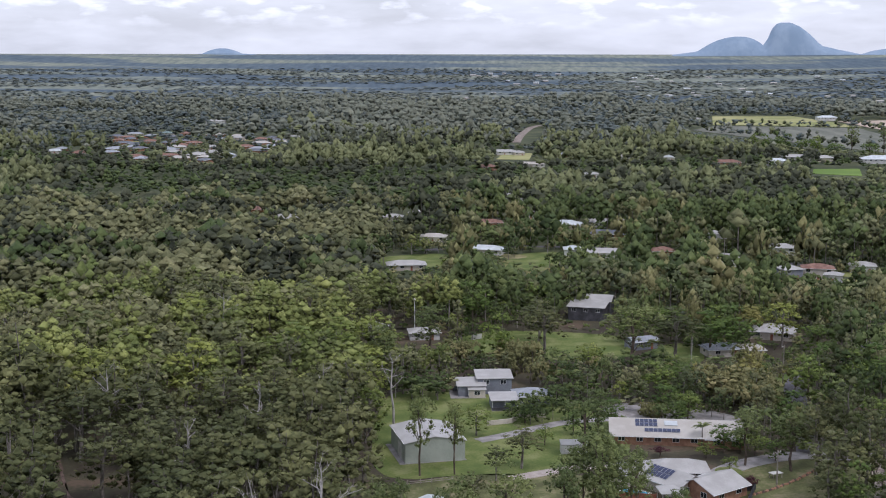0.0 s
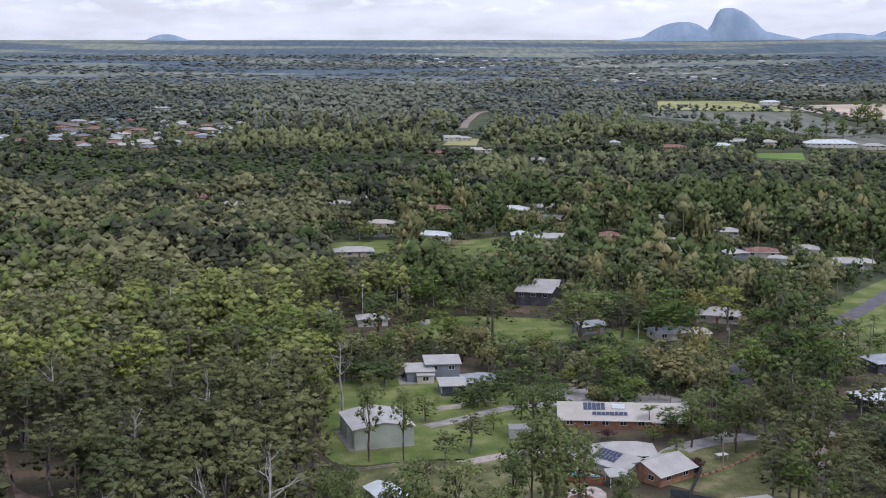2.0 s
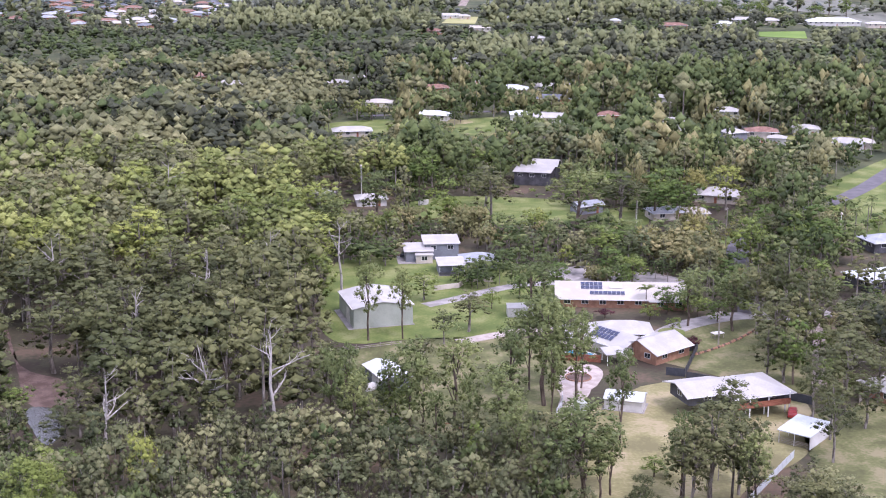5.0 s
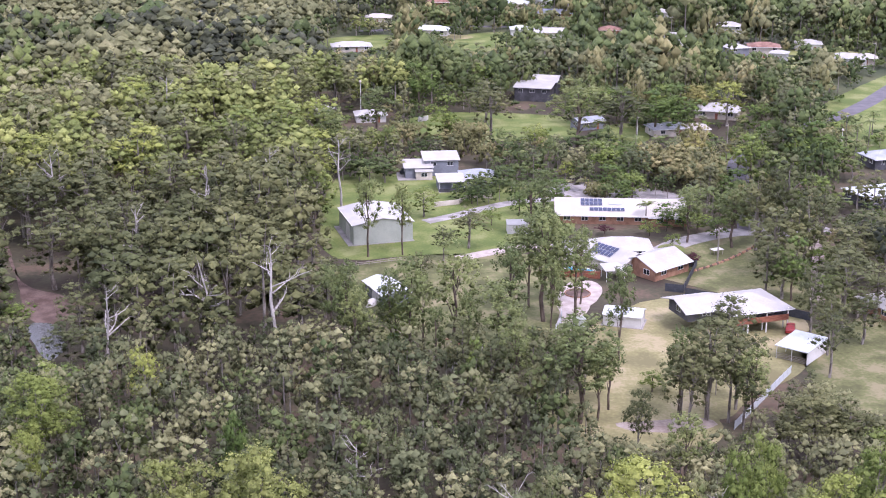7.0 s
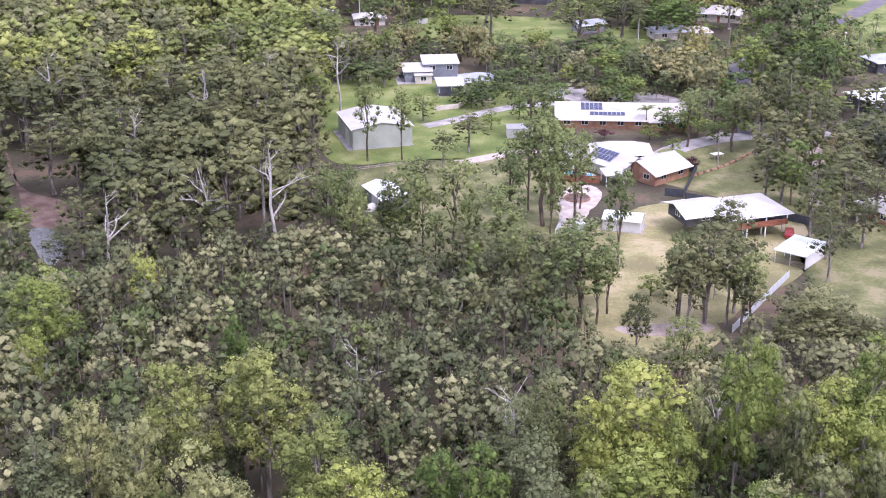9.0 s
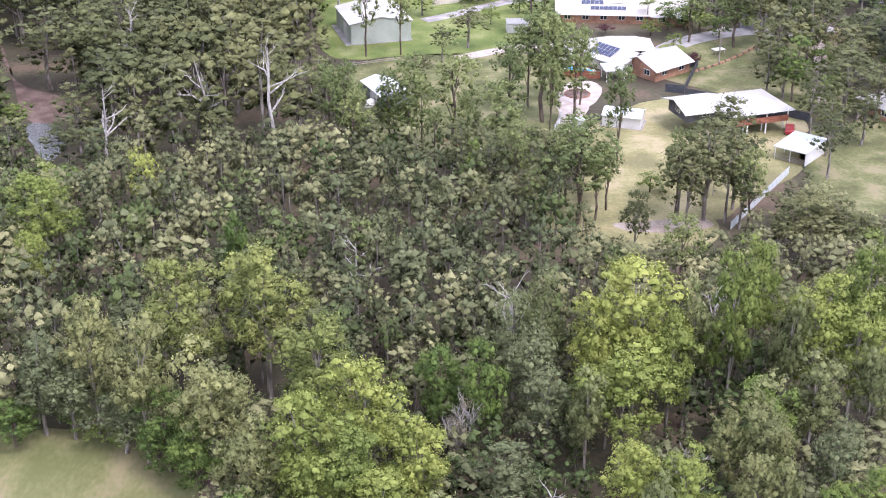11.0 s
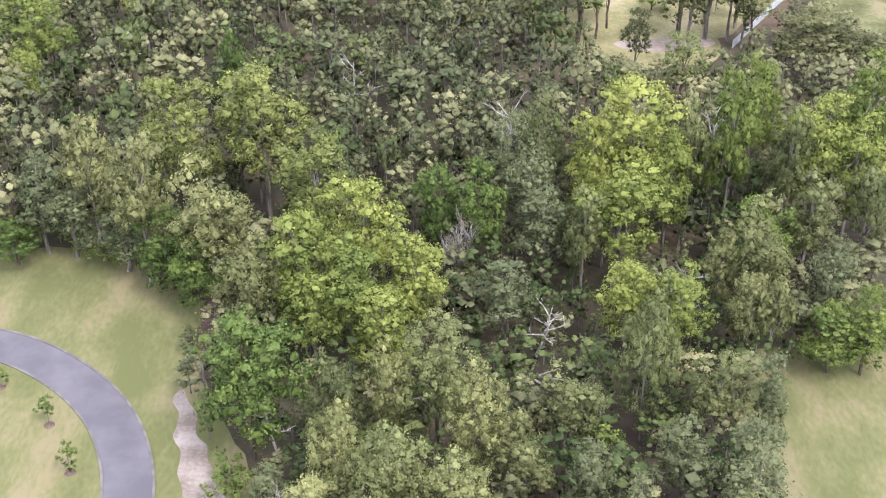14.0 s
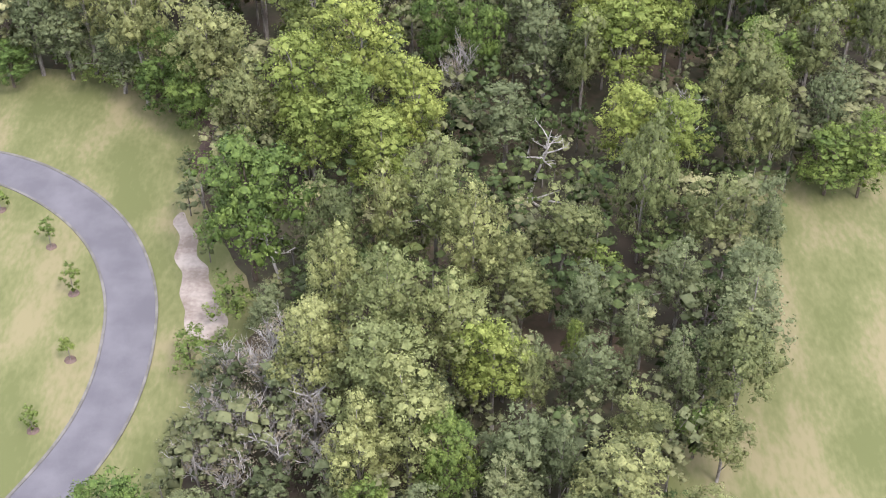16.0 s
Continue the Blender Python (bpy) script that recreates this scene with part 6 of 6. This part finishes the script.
def street_lamp(x, y, h):
    p = thing("street_lamp", pose(x, y, 0), "slim lamp post with pale globe", "street lamp")
    part("post", tube(bmesh.new(), [(0, 0, -0.2), (0, 0, h)], [0.09, 0.06], 8), TRIM, p)
    bm = bmesh.new()
    bmesh.ops.create_uvsphere(bm, u_segments=12, v_segments=8, radius=0.42, matrix=Matrix.Translation((0, 0, h + 0.3)))
    part("globe", bm, WALL_CREAM, p)


street_lamp(62.3, 418.2, 6.5)
street_lamp(121.5, 398, 7)
street_lamp(-27.2, 446, 13)


def fence(points, h, mat, label, kind="sheet", gap=2.4):
    """A fence of posts and panels along plan points."""
    f = thing("fence", pose(points[0][0], points[0][1], 0), label, "fence", "yard fences")
    o = Vector((*points[0], 0))
    for a, b in zip(points, points[1:]):
        a, b = Vector((*a, 0)) - o, Vector((*b, 0)) - o
        n = max(1, round((b - a).length / gap))
        ang = math.degrees(math.atan2(b.y - a.y, b.x - a.x))
        L = (b - a).length / n
        for i in range(n):
            m = pose(*a.lerp(b, i / n), 0, 0, ang)
            part("post", boxed(-0.06, -0.06, -0.2, 0.06, 0.06, h + 0.08), mat, f, m=m)
            if kind == "sheet":
                part("panel", boxed(0.06, -0.02, 0.05, L - 0.06, 0.02, h), mat, f, m=m)
            else:
                for z in (0.35, 0.75, 1.1):
                    if z < h:
                        part("rail", boxed(0.06, -0.03, z, L - 0.06, 0.03, z + 0.12), mat, f, m=m)
    return f


fence([(57.8, 288.7), (50.0, 283.3)], 1.8, FENCE_DARK, "tall charcoal sheet fence beside house")
fence([(57.8, 288.7), (51.6, 270.1), (47.8, 271.4)], 1.8, FENCE_DARK, "tall charcoal sheet fence down the boundary")
fence([(51.7, 268.5), (61.4, 262.5), (68.4, 257.4), (74.5, 253)], 1.8, FENCE_DARK, "dark charcoal fence behind the high-set house")
fence([(48.4, 202.3), (54.2, 211.4), (59, 219), (63.7, 226.3)], 1.5, SILVER_ROOF, "pale sheet boundary fence through trees")
fence([(-12.5, 250.8), (-8.7, 244.7), (-5.5, 239.4), (-2.3, 234.3), (0.7, 230.3)], 1.2, FENCE_WOOD, "weathered post and rail yard fence", "rail")
fence([(2.0, 228.4), (5.2, 232.3), (7.9, 236.8)], 1.5, WALL_WHITE, "white corrugated sheet fence under gum tree")
fence([(22.5, 247), (24, 252), (24.5, 257)], 1.6, SILVER_ROOF, "pale grey metal panel fence by the patio")
fence([(-22, 287.3), (-16.4, 289.3), (-9, 292.4)], 1.1, FENCE_WOOD, "weathered timber rail fence below the shed", "rail")
fence([(84, 254.5), (90.0, 263.3), (93.5, 268.5)], 1.6, FENCE_WOOD, "brown timber paling fence")
fence([(-7.8, 443.9), (-4.4, 445.8)], 1.8, WALL_WHITE, "short pale fence panel on lawn")
wall = thing("garden_wall", pose(-1.9, 337.9, 0), "pale rendered retaining wall below the grey house", "wall")
for a, b in (((0, 0), (6.5, 2.7)), ((6.5, 2.7), (8.7, 8.4)), ((8.7, 8.4), (15.6, 8.6))):
    d = Vector((b[0] - a[0], b[1] - a[1], 0))
    part("panel", boxed(0, -0.12, -0.1, d.length, 0.12, 1.3), WALL_CREAM, wall, m=pose(a[0], a[1], 0, 0, 0, math.degrees(math.atan2(d.y, d.x))))
edging = thing("garden_edging", pose(55.7, 283.9, 0.05), "row of brown rocks edging the verge", "garden edging")
rng = random.Random(8)
for i in range(34):
    k = i / 33
    bm = bmesh.new()
    bmesh.ops.create_icosphere(bm, subdivisions=1, radius=0.42)
    for v in bm.verts:
        v.co *= rng.uniform(0.7, 1.15)
    part("rock", bm, WALL_BRICK if i % 3 else MULCH, edging, m=pose(19.2 * k + rng.uniform(-.15, .15), 20.1 * k - 1.6 * math.sin(k * 3.14) + rng.uniform(-.15, .15), 0.12))


def car(x, y, turn, paint, label):
    c = thing("car", pose(x, y, 0.09, 0, 0, turn), label, "car", "parked cars")
    bm = bmesh.new()
    prof = [(-2.2, 0.35), (-2.2, 0.85), (-1.9, 0.98), (-1.35, 1.02), (-0.8, 1.48), (0.75, 1.5), (1.45, 1.05), (2.0, 0.92), (2.25, 0.7), (2.25, 0.35)]
    a = [bm.verts.new((u, -0.88 if v < 1.1 else -0.7, v)) for u, v in prof]
    b = [bm.verts.new((u, 0.88 if v < 1.1 else 0.7, v)) for u, v in prof]
    bm.faces.new(a)
    bm.faces.new(b[::-1])
    for i in range(len(prof)):
        j = (i + 1) % len(prof)
        bm.faces.new((a[i], b[i], b[j], a[j]))
    bmesh.ops.recalc_face_normals(bm, faces=bm.faces[:])
    part("body", bm, paint, c)
    part("windscreen", boxed(-0.02, -0.66, -0.3, 0.02, 0.66, 0.3), GLASS, c, m=pose(1.13, 0, 1.28, 0, -58, 0))
    for s in (-1, 1):
        part("side_window", boxed(-0.75, -0.01, 0, 0.7, 0.01, 0.32), GLASS, c, m=pose(0, s * 0.8, 1.08, s * 22, 0, 0))
        for u in (-1.4, 1.4):
            bm = bmesh.new()
            bmesh.ops.create_cone(bm, cap_ends=True, segments=16, radius1=0.33, radius2=0.33, depth=0.22)
            w = part("wheel", bm, RUBBER, c, m=pose(u, s * 0.82, 0.33, 90, 0, 0))
            bm = bmesh.new()
            bmesh.ops.create_cone(bm, cap_ends=True, segments=12, radius1=0.2, radius2=0.2, depth=0.24)
            part("rim", bm, SILVER, w)
        part("headlight", boxed(2.2, s * 0.6 - 0.14, 0.62, 2.27, s * 0.6 + 0.14, 0.76), TRIM, c)


car(68.7, 247.2, 75, RED_PAINT, "red hatchback parked on the yard driveway")
car(-10.6, 374.5, 80, FENCE_DARK, "dark car parked on the house terrace")
# open shelter by the street, letter post and yard clutter
h = house(64, 297.3, 25, "small flat white roofed open shelter", "shelter", "shelter")
part("roof", boxed(-1.4, -0.9, 1.2, 1.4, 0.9, 1.3), WALL_WHITE, h)
for a, b in ((-1.2, -0.7), (1.2, -0.7), (1.2, 0.7), (-1.2, 0.7)):
    part("post", boxed(a - 0.05, b - 0.05, 0, a + 0.05, b + 0.05, 1.2), FENCE_WOOD, h)
sheet("traffic_island", [(54.1 + 3.2 * math.cos(a * 0.628), 301.4 + 3.4 * math.sin(a * 0.628)) for a in range(10)], 0.16, LAWN, "round grass island in the turning loop", "lawn", 1.0, 0.05)
for x, y, w, d, hh, a, mat, name, label in ((-17.5, 262, 2.4, 1.6, 1.1, 20, BLUE_PAINT, "tarpaulin", "blue tarpaulin over a low pile"), (-14.5, 262.5, 3.6, 1.8, 1.3, 60, WALL_WHITE, "covered_boat", "white covered boat beside the shed")):
    bm = bmesh.new()
    bmesh.ops.create_icosphere(bm, subdivisions=3, radius=1.0)
    for v in bm.verts:
        q = v.co.copy()
        v.co = Vector((q.x * w / 2, q.y * d / 2, max(q.z, -0.2) * hh)) * (1 + 0.12 * noise.noise(q * 2.3))
    tagged(part(name, bm, mat, m=pose(x, y, 0.2, 0, 0, a)), label, name.replace("_", " "))
tagged(part("water_tank", tube(bmesh.new(), [(0, 0, 0), (0, 0, 2.0), (0, 0, 2.1)], [1.3, 1.3, 0.3], 20), WALL_SAGE, m=pose(27.5, 249.5, 0.05)), "round pale green water tank in yard", "water tank")
# stacked timber near the white fence
for i in range(6):
    tagged(part("timber_board", boxed(-2.2, -0.14, 0, 2.2, 0.14, 0.08), FENCE_WOOD if i % 2 else WOOD, m=pose(4.0 + rng.uniform(-1.5, 1.5), 240 + i * 0.8, 0.06 + 0.01 * i, 0, 0, 15 + rng.uniform(-20, 20))), "weathered timber board lying on yard grass", "board", "loose boards")
